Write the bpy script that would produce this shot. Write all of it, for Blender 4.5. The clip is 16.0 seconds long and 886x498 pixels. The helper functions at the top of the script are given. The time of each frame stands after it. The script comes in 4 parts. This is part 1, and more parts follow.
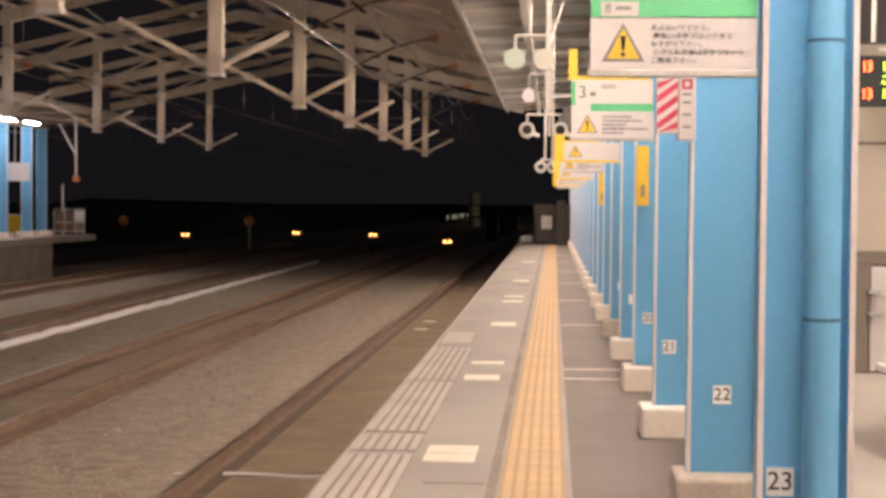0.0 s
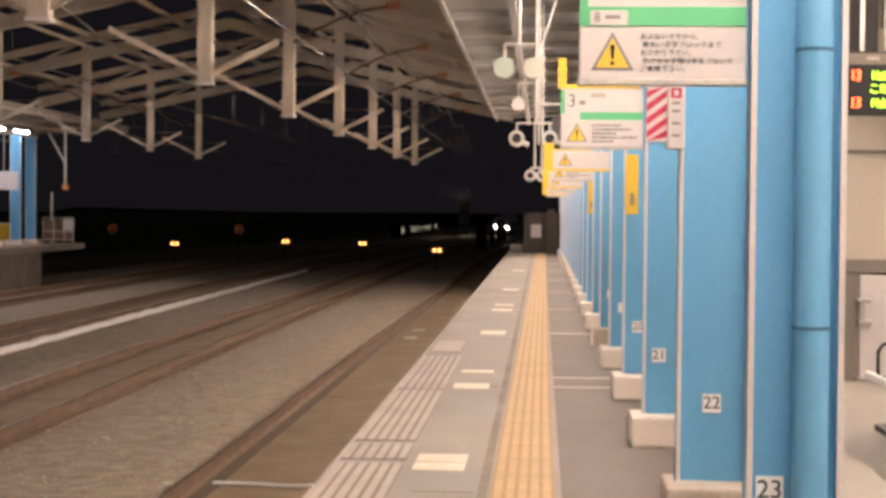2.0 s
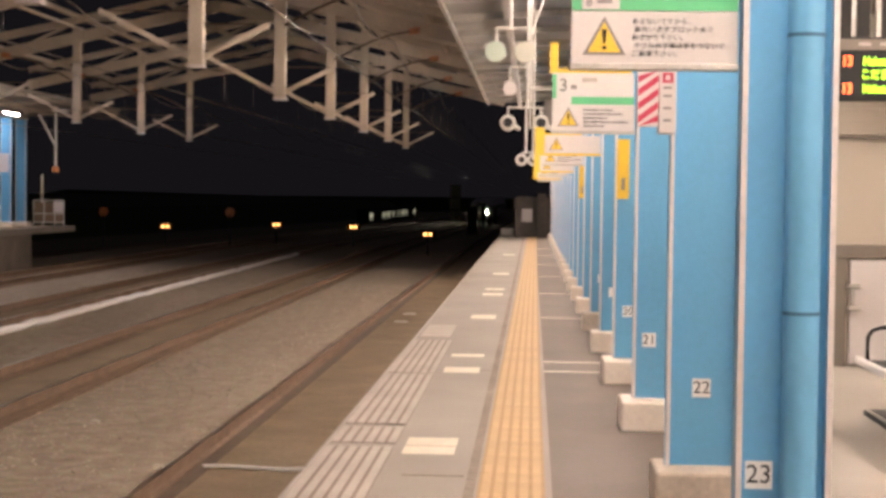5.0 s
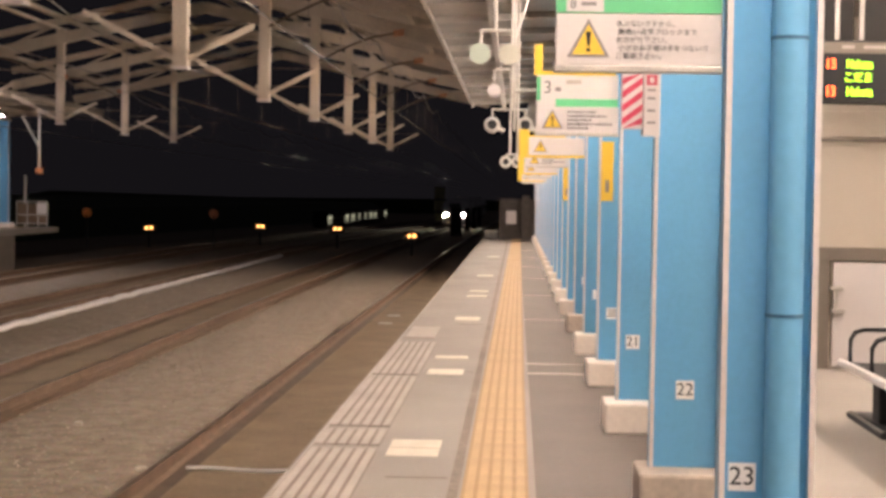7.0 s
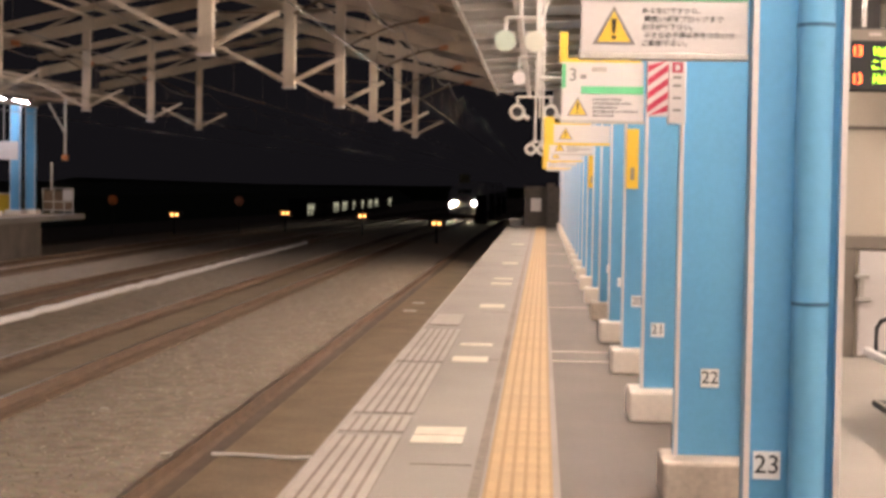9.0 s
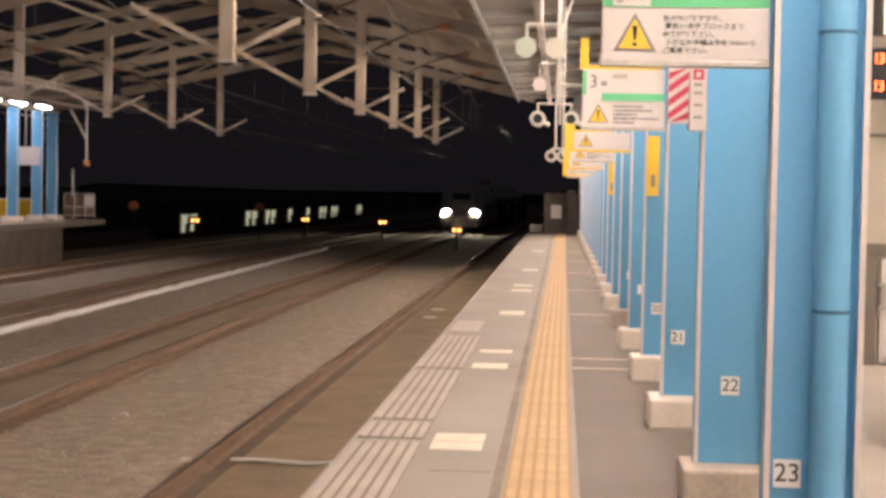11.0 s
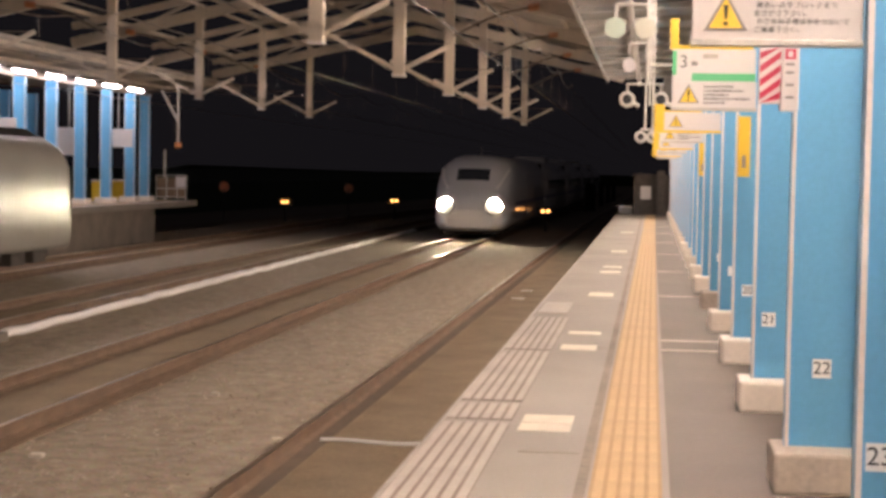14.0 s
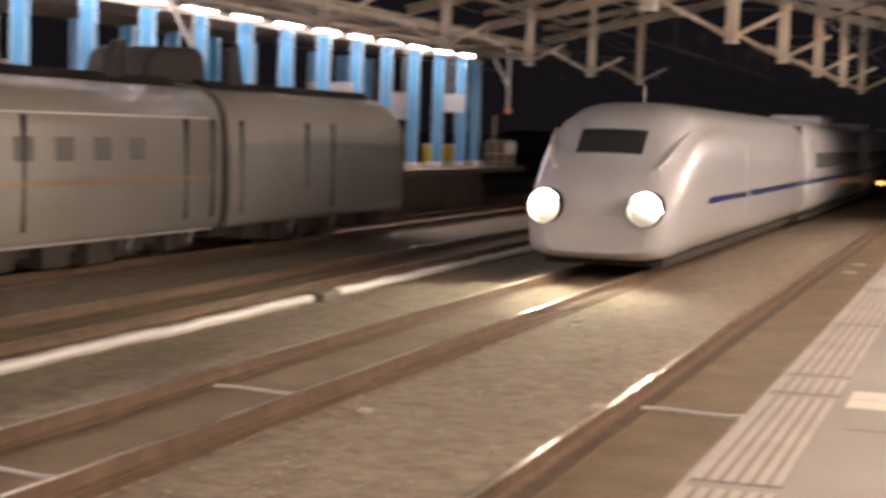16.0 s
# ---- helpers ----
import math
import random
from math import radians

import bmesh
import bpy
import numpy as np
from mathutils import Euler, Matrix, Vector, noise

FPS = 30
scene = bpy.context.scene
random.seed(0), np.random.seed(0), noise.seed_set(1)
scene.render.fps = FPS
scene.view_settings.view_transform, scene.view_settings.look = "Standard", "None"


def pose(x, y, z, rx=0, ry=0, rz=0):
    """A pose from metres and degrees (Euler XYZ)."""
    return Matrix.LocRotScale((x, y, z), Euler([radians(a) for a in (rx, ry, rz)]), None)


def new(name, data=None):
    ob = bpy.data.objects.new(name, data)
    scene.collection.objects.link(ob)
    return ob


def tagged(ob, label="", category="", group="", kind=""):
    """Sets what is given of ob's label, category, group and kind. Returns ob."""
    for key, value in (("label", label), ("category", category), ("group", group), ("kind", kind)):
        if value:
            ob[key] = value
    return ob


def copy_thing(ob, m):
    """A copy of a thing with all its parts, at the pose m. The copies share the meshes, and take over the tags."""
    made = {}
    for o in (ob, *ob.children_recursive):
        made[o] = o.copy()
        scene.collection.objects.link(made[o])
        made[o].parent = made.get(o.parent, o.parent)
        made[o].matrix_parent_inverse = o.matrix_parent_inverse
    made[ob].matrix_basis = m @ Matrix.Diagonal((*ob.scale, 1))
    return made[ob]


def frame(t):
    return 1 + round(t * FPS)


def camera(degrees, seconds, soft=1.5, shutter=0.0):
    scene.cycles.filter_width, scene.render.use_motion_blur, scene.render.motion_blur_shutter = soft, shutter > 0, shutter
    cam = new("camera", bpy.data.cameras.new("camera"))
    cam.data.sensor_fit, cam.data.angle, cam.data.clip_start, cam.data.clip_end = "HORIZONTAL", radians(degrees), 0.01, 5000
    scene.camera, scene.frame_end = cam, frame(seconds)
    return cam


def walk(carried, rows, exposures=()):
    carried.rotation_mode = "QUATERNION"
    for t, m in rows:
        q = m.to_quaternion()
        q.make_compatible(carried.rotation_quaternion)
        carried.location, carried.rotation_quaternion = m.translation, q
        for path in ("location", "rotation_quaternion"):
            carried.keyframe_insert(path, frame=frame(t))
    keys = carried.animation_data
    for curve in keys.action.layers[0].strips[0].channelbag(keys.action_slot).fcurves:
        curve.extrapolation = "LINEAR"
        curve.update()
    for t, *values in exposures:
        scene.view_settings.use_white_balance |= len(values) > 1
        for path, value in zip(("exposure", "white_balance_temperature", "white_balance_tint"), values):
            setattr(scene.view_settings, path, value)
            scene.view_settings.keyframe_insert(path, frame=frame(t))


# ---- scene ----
cam = camera(30.0, 16.0, soft=3.4, shutter=0.5)
EYE = 1.55
PATH = [(0, 3.77, -1.58, -0.50), (0.5, 3.31, -1.47, -0.51), (1, 3.12, -1.45, -0.46), (1.5, 3.35, -1.57, -0.48), (2, 3.41, -1.28, -0.49), (2.5, 3.77, -1.12, -0.55), (3, 4.03, -1.14, -0.58), (3.5, 4.63, -1.48, -0.60), (4, 4.51, -1.72, -0.61), (4.5, 3.62, -1.84, -0.63), (7, 2.55, -1.76, -0.83), (7.5, 2.81, -1.77, -0.81), (8, 3.00, -1.87, -0.82), (8.5, 3.23, -2.05, -0.85), (9, 3.41, -2.21, -0.92), (11.5, 4.30, -1.97, -1.03), (12, 4.56, -2.08, -0.96), (12.5, 5.11, -2.20, -0.95), (13, 5.80, -2.45, -0.86), (13.5, 6.39, -2.55, -0.93), (14, 7.18, -2.70, -1.00), (14.5, 8.41, -2.87, -1.01), (15, 9.80, -3.03, -1.19), (15.2, 10.68, -3.14, -1.65), (15.4, 11.84, -3.32, -1.79), (15.5, 12.78, -3.44, -1.78), (15.6, 13.71, -3.59, -2.01), (15.8, 16.00, -3.87, -1.98), (16, 18.50, -4.12, -1.74)]
walk(cam, [(t, pose(0, 0, EYE, 90 + p, r, y)) for t, y, p, r in PATH])

# ---- night sky and exposure ----
world = bpy.data.worlds.new("night")
world.use_nodes = True
scene.world = world
world.node_tree.nodes["Background"].inputs[0].default_value = (0.0044, 0.0038, 0.0046, 1)
world.node_tree.nodes["Background"].inputs[1].default_value = 1.0
scene.view_settings.exposure = 0.70
TUBE = 112.0       # glow of a fluorescent tube
FARTUBE = 180.0
WARM = (1.0, 0.79, 0.68)
PINK = (1.0, 0.85, 0.90)

# ---- plan ----
EDGE = -1.26                      # platform edge by the near track
RAIL = -1.25                      # rail head; platform top is 0
TRACKS = (-2.93, -7.60, -12.25, -17.20)
FAR_EDGE = -19.1
P_END = 67.0                      # platform end
CANOPY = 4.25
FRAMES = [8.6 * k for k in range(-1, 9)]   # roof frames along the line
ROW_A, ROW_B, APEX = -5.30, -14.40, -9.85


def fall(y):
    """The line runs downhill beyond the station."""
    return -0.0065 * max(0.0, y - 90)


# ---- materials ----
def mat(name, col, rough=0.6, metal=0.0, var=0.15, scale=4.0, fine=60.0, bump=0.15, emit=None, strength=0.0, coat=0.0, stretch=(1, 1, 1), rand=0.0):
    m = bpy.data.materials.new(name)
    m.use_nodes = True
    n, l = m.node_tree.nodes, m.node_tree.links
    b = n["Principled BSDF"]
    b.inputs["Roughness"].default_value, b.inputs["Metallic"].default_value = rough, metal
    b.inputs["Coat Weight"].default_value = coat
    tc = n.new("ShaderNodeTexCoord")
    mp = n.new("ShaderNodeMapping")
    mp.inputs["Scale"].default_value = stretch
    l.new(tc.outputs["Object"], mp.inputs[0])
    big, small = n.new("ShaderNodeTexNoise"), n.new("ShaderNodeTexNoise")
    big.inputs["Scale"].default_value, big.inputs["Detail"].default_value = scale, 6
    small.inputs["Scale"].default_value, small.inputs["Detail"].default_value = fine, 3
    l.new(mp.outputs[0], big.inputs[0]), l.new(mp.outputs[0], small.inputs[0])
    mixn = n.new("ShaderNodeMath")
    mixn.operation = "ADD"
    l.new(big.outputs[0], mixn.inputs[0]), l.new(small.outputs[0], mixn.inputs[1])
    last = mixn
    if rand:
        oi, sc = n.new("ShaderNodeObjectInfo"), n.new("ShaderNodeMath")
        sc.operation = "MULTIPLY_ADD"
        sc.inputs[1].default_value, sc.inputs[2].default_value = rand, -rand / 2
        l.new(oi.outputs["Random"], sc.inputs[0])
        last = n.new("ShaderNodeMath")
        last.operation = "ADD"
        l.new(mixn.outputs[0], last.inputs[0]), l.new(sc.outputs[0], last.inputs[1])
    ramp = n.new("ShaderNodeMapRange")
    ramp.inputs["From Min"].default_value, ramp.inputs["From Max"].default_value = 0.65, 1.35
    l.new(last.outputs[0], ramp.inputs[0])
    mix = n.new("ShaderNodeMix")
    mix.data_type = "RGBA"
    lo = [c * (1 - var) for c in col]
    hi = [min(1, c * (1 + var)) for c in col]
    mix.inputs["A"].default_value, mix.inputs["B"].default_value = (*lo, 1), (*hi, 1)
    l.new(ramp.outputs[0], mix.inputs["Factor"])
    l.new(mix.outputs["Result"], b.inputs["Base Color"])
    if bump:
        bp = n.new("ShaderNodeBump")
        bp.inputs["Strength"].default_value, bp.inputs["Distance"].default_value = bump, 0.01
        l.new(small.outputs[0], bp.inputs["Height"]), l.new(bp.outputs[0], b.inputs["Normal"])
    if emit:
        b.inputs["Emission Color"].default_value = (*emit, 1)
        b.inputs["Emission Strength"].default_value = strength
    return m


def ballast_mat():
    m = mat("ballast", (0.35, 0.285, 0.205), 0.95, var=0.45, scale=4.0, fine=40, bump=0.0)
    n, l = m.node_tree.nodes, m.node_tree.links
    b = n["Principled BSDF"]
    v = n.new("ShaderNodeTexVoronoi")
    v.inputs["Scale"].default_value = 24
    tc = n.new("ShaderNodeTexCoord")
    l.new(tc.outputs["Object"], v.inputs["Vector"])
    bp = n.new("ShaderNodeBump")
    bp.inputs["Strength"].default_value, bp.inputs["Distance"].default_value = 0.14, 0.02
    l.new(v.outputs["Distance"], bp.inputs["Height"]), l.new(bp.outputs[0], b.inputs["Normal"])
    mx = n.new("ShaderNodeMix")
    mx.data_type, mx.blend_type = "RGBA", "MULTIPLY"
    mx.inputs["Factor"].default_value = 0.22
    old = b.inputs["Base Color"].links[0].from_socket
    l.new(old, mx.inputs["A"]), l.new(v.outputs["Color"], mx.inputs["B"]), l.new(mx.outputs["Result"], b.inputs["Base Color"])
    return m


M = dict(
    ballast=ballast_mat(),
    dust=mat("rusty_ballast", (0.25, 0.187, 0.112), 0.9, var=0.3, scale=1.2, fine=30, bump=0.5),
    rail_side=mat("rusty_steel", (0.172, 0.110, 0.067), 0.75, 0.0, var=0.35, scale=3, fine=80, bump=0.4),
    rail_top=mat("polished_rail", (0.46, 0.35, 0.26), 0.30, 0.85, var=0.2, scale=2, fine=50, bump=0.05, stretch=(1, 0.1, 1)),
    concrete=mat("platform_paving", (0.265, 0.24, 0.205), 0.75, var=0.2, scale=0.6, fine=70, bump=0.12),
    wall=mat("platform_wall", (0.20, 0.17, 0.14), 0.9, var=0.35, scale=1.2, fine=20, bump=0.4),
    tactile=mat("tactile_yellow", (0.43, 0.29, 0.135), 0.65, var=0.15, scale=2, fine=50, bump=0.1, rand=0.35),
    rib=mat("ribbed_grey", (0.37, 0.33, 0.29), 0.7, var=0.18, scale=2, fine=40, bump=0.2),
    groove=mat("groove_dark", (0.20, 0.168, 0.135), 0.9, var=0.2, bump=0.1),
    mark=mat("floor_mark_cream", (0.62, 0.56, 0.45), 0.6, var=0.15, scale=6, bump=0.05),
    blue=mat("blue_paint", (0.128, 0.378, 0.615), 0.38, var=0.07, scale=1.5, fine=40, bump=0.05, rand=0.2),
    bluepipe=mat("blue_pipe_paint", (0.155, 0.42, 0.66), 0.36, var=0.06, scale=2, fine=30, bump=0.04),
    seam=mat("dark_blue_seam", (0.04, 0.13, 0.24), 0.5, var=0.1, bump=0.05),
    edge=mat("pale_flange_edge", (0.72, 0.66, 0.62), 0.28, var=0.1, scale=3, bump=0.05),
    white=mat("white_enamel", (0.58, 0.545, 0.52), 0.4, var=0.05, scale=3, bump=0.03),
    plate=mat("plate_enamel", (0.90, 0.88, 0.85), 0.4, var=0.04, bump=0.02),
    cream=mat("cream_base", (0.84, 0.76, 0.66), 0.7, var=0.08, scale=4, fine=30, bump=0.1, rand=0.2),
    tan=mat("tan_base", (0.52, 0.45, 0.37), 0.8, var=0.2, scale=4, fine=30, bump=0.2),
    green=mat("sign_green", (0.10, 0.46, 0.20), 0.4, var=0.04, bump=0.02),
    yellow=mat("sign_yellow", (0.72, 0.48, 0.035), 0.4, var=0.04, bump=0.02),
    red=mat("sign_red", (0.44, 0.03, 0.07), 0.4, var=0.05, bump=0.02),
    black=mat("black_paint", (0.010, 0.010, 0.010), 0.7, var=0.2, bump=0.05),
    text=mat("dark_text", (0.11, 0.10, 0.10), 0.6, var=0.1, bump=0.0),
    grey=mat("grey_text", (0.22, 0.2, 0.19), 0.6, var=0.1, bump=0.0),
    steel=mat("painted_steel_beam", (0.60, 0.52, 0.405), 0.6, var=0.25, scale=1.2, fine=30, bump=0.15, rand=0.3),
    sheet=mat("canopy_sheet", (0.25, 0.235, 0.21), 0.6, var=0.2, scale=0.8, fine=30, bump=0.1),
    sheetdark=mat("weathered_sheet", (0.48, 0.42, 0.34), 0.7, var=0.3, scale=0.8, fine=30, bump=0.1),
    canopyrib=mat("canopy_rib_paint", (0.34, 0.315, 0.28), 0.6, var=0.15, scale=1.2, fine=30, bump=0.08),
    rust=mat("rust_dust", (0.19, 0.128, 0.08), 0.9, var=0.3, scale=2.0, fine=30, bump=0.4),
    # Yellow-green tone of a headlit patch put into the colour.
    pier=mat("lit_patch_yellow", (0.66, 0.64, 0.36), 0.85, var=0.3, scale=1.2, fine=12, bump=0.4),
    railshade=mat("rail_foot_shade", (0.11, 0.078, 0.050), 0.9, var=0.3, scale=2.0, fine=30, bump=0.4),
    pole=mat("white_pole", (0.46, 0.44, 0.39), 0.4, var=0.06, bump=0.03),
    galv=mat("galvanised", (0.42, 0.40, 0.36), 0.45, 0.6, var=0.2, scale=8, bump=0.05),
    tanwall=mat("tan_wall_panel", (0.46, 0.41, 0.33), 0.55, var=0.06, scale=1.5, bump=0.04),
    brown=mat("brown_trim", (0.17, 0.145, 0.115), 0.6, var=0.1, bump=0.05),
    dark=mat("dark_cladding", (0.018, 0.016, 0.014), 0.8, var=0.3, scale=2, bump=0.1),
    nose=mat("train_white", (0.70, 0.70, 0.70), 0.28, var=0.03, scale=1, fine=20, bump=0.01, coat=0.5),
    body2=mat("train_grey_white", (0.45, 0.43, 0.385), 0.27, 0.30, var=0.08, scale=0.8, fine=20, bump=0.01, coat=0.0),
    roof2=mat("train_roof", (0.032, 0.028, 0.023), 0.7, 0.2, var=0.12, scale=1, bump=0.03),
    navy=mat("navy_stripe", (0.02, 0.035, 0.16), 0.3, var=0.05, bump=0.0),
    pane=mat("window_glass", (0.04, 0.045, 0.05), 0.08, var=0.05, bump=0.0, coat=0.6),
    pane2=mat("tinted_blind_glass", (0.22, 0.205, 0.18), 0.15, 0.3, var=0.05, bump=0.0, coat=0.4),
    under=mat("underframe", (0.07, 0.06, 0.05), 0.8, 0.2, var=0.4, scale=5, bump=0.3),
    wire=mat("copper_wire", (0.22, 0.17, 0.125), 0.28, 0.9, var=0.1, bump=0.0),
    glint_wire=mat("glint_contact_wire", (0.30, 0.24, 0.18), 0.2, 0.95, var=0.1, bump=0.0),
    insul=mat("orange_insulator", (0.55, 0.20, 0.07), 0.35, var=0.1, bump=0.02),
    tube=mat("fluorescent_tube", (0.9, 0.9, 0.9), 0.4, var=0.0, bump=0, emit=WARM, strength=TUBE),
    fartube=mat("cool_tube", (0.9, 0.9, 0.9), 0.4, var=0.0, bump=0, emit=PINK, strength=FARTUBE),
    head=mat("headlight_glass", (0.9, 0.9, 0.8), 0.2, var=0, bump=0, emit=(1.0, 0.87, 0.63), strength=560.0),
    amber=mat("amber_lamp", (0.9, 0.5, 0.2), 0.3, var=0, bump=0, emit=(1.0, 0.40, 0.11), strength=3.4),
    redled=mat("led_red", (0.5, 0.1, 0.05), 0.5, var=0, bump=0, emit=(1.0, 0.10, 0.02), strength=7.0),
    greenled=mat("led_green", (0.3, 0.5, 0.05), 0.5, var=0, bump=0, emit=(0.45, 1.0, 0.02), strength=4.0),
    warmwin=mat("lit_window", (0.8, 0.8, 0.6), 0.4, var=0, bump=0, emit=(1.0, 0.95, 0.66), strength=0.28),
    leaf=mat("night_leaves", (0.05, 0.07, 0.03), 0.8, var=0.4, scale=3, bump=0.2),
)


# ---- mesh helpers ----
def part(name, bm, material, parent=None, label=""):
    for fc in bm.faces:
        if not fc.smooth:
            for e in fc.edges:
                e.smooth = False
    me = bpy.data.meshes.new(name)
    bm.to_mesh(me)
    bm.free()
    me.materials.append(material)
    ob = new(name, me)
    if parent:
        ob.parent = parent
    if label:
        ob["label"] = label
    return ob


def thing(name, label, category, at=(0, 0, 0), group="", kind="", rz=0):
    ob = new(name)
    ob.empty_display_size = 0.2
    ob.matrix_basis = pose(*at, 0, 0, rz)
    return tagged(ob, label, category, group, kind)


def box(x0, x1, y0, y1, z0, z1, bev=0.0, bm=None):
    bm = bm or bmesh.new()
    made = bmesh.ops.create_cube(bm, size=1, matrix=Matrix.LocRotScale(((x0 + x1) / 2, (y0 + y1) / 2, (z0 + z1) / 2), None, (abs(x1 - x0), abs(y1 - y0), abs(z1 - z0))))
    if bev:
        edges = list({e for v in made["verts"] for e in v.link_edges})
        bmesh.ops.bevel(bm, geom=edges, offset=bev, segments=2, affect="EDGES", profile=0.5)
    return bm


def rod(p, q, r, seg=10, bm=None, r2=None):
    bm = bm or bmesh.new()
    p, q = Vector(p), Vector(q)
    d = q - p
    m = Matrix.Translation((p + q) / 2) @ d.to_track_quat("Z", "Y").to_matrix().to_4x4()
    made = bmesh.ops.create_cone(bm, cap_ends=True, segments=seg, radius1=r, radius2=r if r2 is None else r2, depth=d.length, matrix=m)
    for v in made["verts"]:
        for fc in v.link_faces:
            if len(fc.verts) == 4:
                fc.smooth = True
    return bm


def bar(p, q, w, h, bm=None):
    """A rectangular beam from p to q, w wide along the line's side and h high."""
    bm = bm or bmesh.new()
    p, q = Vector(p), Vector(q)
    d = q - p
    m = Matrix.Translation((p + q) / 2) @ d.to_track_quat("Y", "Z").to_matrix().to_4x4() @ Matrix.Diagonal((w, d.length, h, 1))
    bmesh.ops.create_cube(bm, size=1, matrix=m)
    return bm


def tube(points, r, seg=8):
    """A bent tube through points, one connected surface."""
    bm = bmesh.new()
    pts = [Vector(p) for p in points]
    rings = []
    for i, p in enumerate(pts):
        d = (pts[min(i + 1, len(pts) - 1)] - pts[max(i - 1, 0)]).normalized()
        m = d.to_track_quat("Z", "Y").to_matrix()
        rings.append([bm.verts.new(p + m @ Vector((r * math.cos(2 * math.pi * j / seg), r * math.sin(2 * math.pi * j / seg), 0))) for j in range(seg)])
    for a, b in zip(rings, rings[1:]):
        for j in range(seg):
            bm.faces.new((a[j], a[(j + 1) % seg], b[(j + 1) % seg], b[j])).smooth = True
    bm.faces.new(rings[0]), bm.faces.new(rings[-1])
    bmesh.ops.recalc_face_normals(bm, faces=bm.faces)
    return bm


def prism(points, y0, y1, bm=None):
    """Extrude an XZ outline along y."""
    bm = bm or bmesh.new()
    a = [bm.verts.new((x, y0, z)) for x, z in points]
    b = [bm.verts.new((x, y1, z)) for x, z in points]
    k = len(points)
    for i in range(k):
        bm.faces.new((a[i], a[(i + 1) % k], b[(i + 1) % k], b[i]))
    bm.faces.new(a[::-1]), bm.faces.new(b)
    bmesh.ops.recalc_face_normals(bm, faces=bm.faces)
    return bm


def slab(points, x0, x1):
    """Extrude a YZ outline along x."""
    bm = bmesh.new()
    a = [bm.verts.new((x0, y, z)) for y, z in points]
    b = [bm.verts.new((x1, y, z)) for y, z in points]
    k = len(points)
    for i in range(k):
        bm.faces.new((a[i], a[(i + 1) % k], b[(i + 1) % k], b[i]))
    bm.faces.new(a[::-1]), bm.faces.new(b)
    bmesh.ops.recalc_face_normals(bm, faces=bm.faces)
    return bm


def letters(body, size, depth=0.001):
    cu = bpy.data.curves.new("glyphs", "FONT")
    cu.body, cu.size, cu.extrude, cu.align_x, cu.align_y = body, size, depth, "CENTER", "CENTER"
    ob = bpy.data.objects.new("glyphs", cu)
    scene.collection.objects.link(ob)
    me = bpy.data.meshes.new_from_object(ob)
    bpy.data.objects.remove(ob)
    bm = bmesh.new()
    bm.from_mesh(me)
    bpy.data.meshes.remove(me)
    return bm


def upright(bm, x, y, z):
    """Stand flat letters up so that they face the camera's side (-y)."""
    bmesh.ops.transform(bm, matrix=pose(x, y, z, 90, 0, 0), verts=bm.verts)
    return bm


# ---- ground, tracks and platforms ----
def build_ground():
    bm = bmesh.new()
    ys = list(np.arange(-20, 91, 2.0)) + [90.5, 130, 200, 420, 900, 2000]
    xs = [-900, -200, -60, -38, -32, -29, -25.5] + list(np.arange(-22, -1.0, 0.5)) + [0, 20, 60, 200, 900]
    grid = [[bm.verts.new((x, y, -1.44 - 1.6 * min(1, max(0, (-22 - x) / 7)) + fall(min(y, 420)) + 0.02 * noise.noise((x * 0.9, y * 0.7, 0)))) for x in xs] for y in ys]
    for i in range(len(ys) - 1):
        for j in range(len(xs) - 1):
            bm.faces.new((grid[i][j], grid[i][j + 1], grid[i + 1][j + 1], grid[i + 1][j]))
    tagged(part("ground", bm, M["ballast"]), "grey-brown ballast bed between the station tracks", "ground", kind="structure")


def sloped(bm):
    """Let a mesh that ends at y=90 go on downhill to y=420."""
    ends = [f for f in bm.faces if all(abs(v.co.y - 90) < 1e-4 for v in f.verts)]
    out = bmesh.ops.extrude_face_region(bm, geom=ends)
    for v in [g for g in out["geom"] if isinstance(g, bmesh.types.BMVert)]:
        v.co.y = 420
        v.co.z += fall(420)
    bmesh.ops.delete(bm, geom=ends, context="FACES_ONLY")
    return bm


def rail_profile(x):
    w, t = 0.075, 0.0325
    return [(x - w, -1.42), (x + w, -1.42), (x + w, -1.405), (x + 0.012, -1.39), (x + 0.012, -1.30), (x + t, -1.29), (x + t, -1.253), (x - t, -1.253), (x - t, -1.29), (x - 0.012, -1.30), (x - 0.012, -1.39), (x - w, -1.405)]


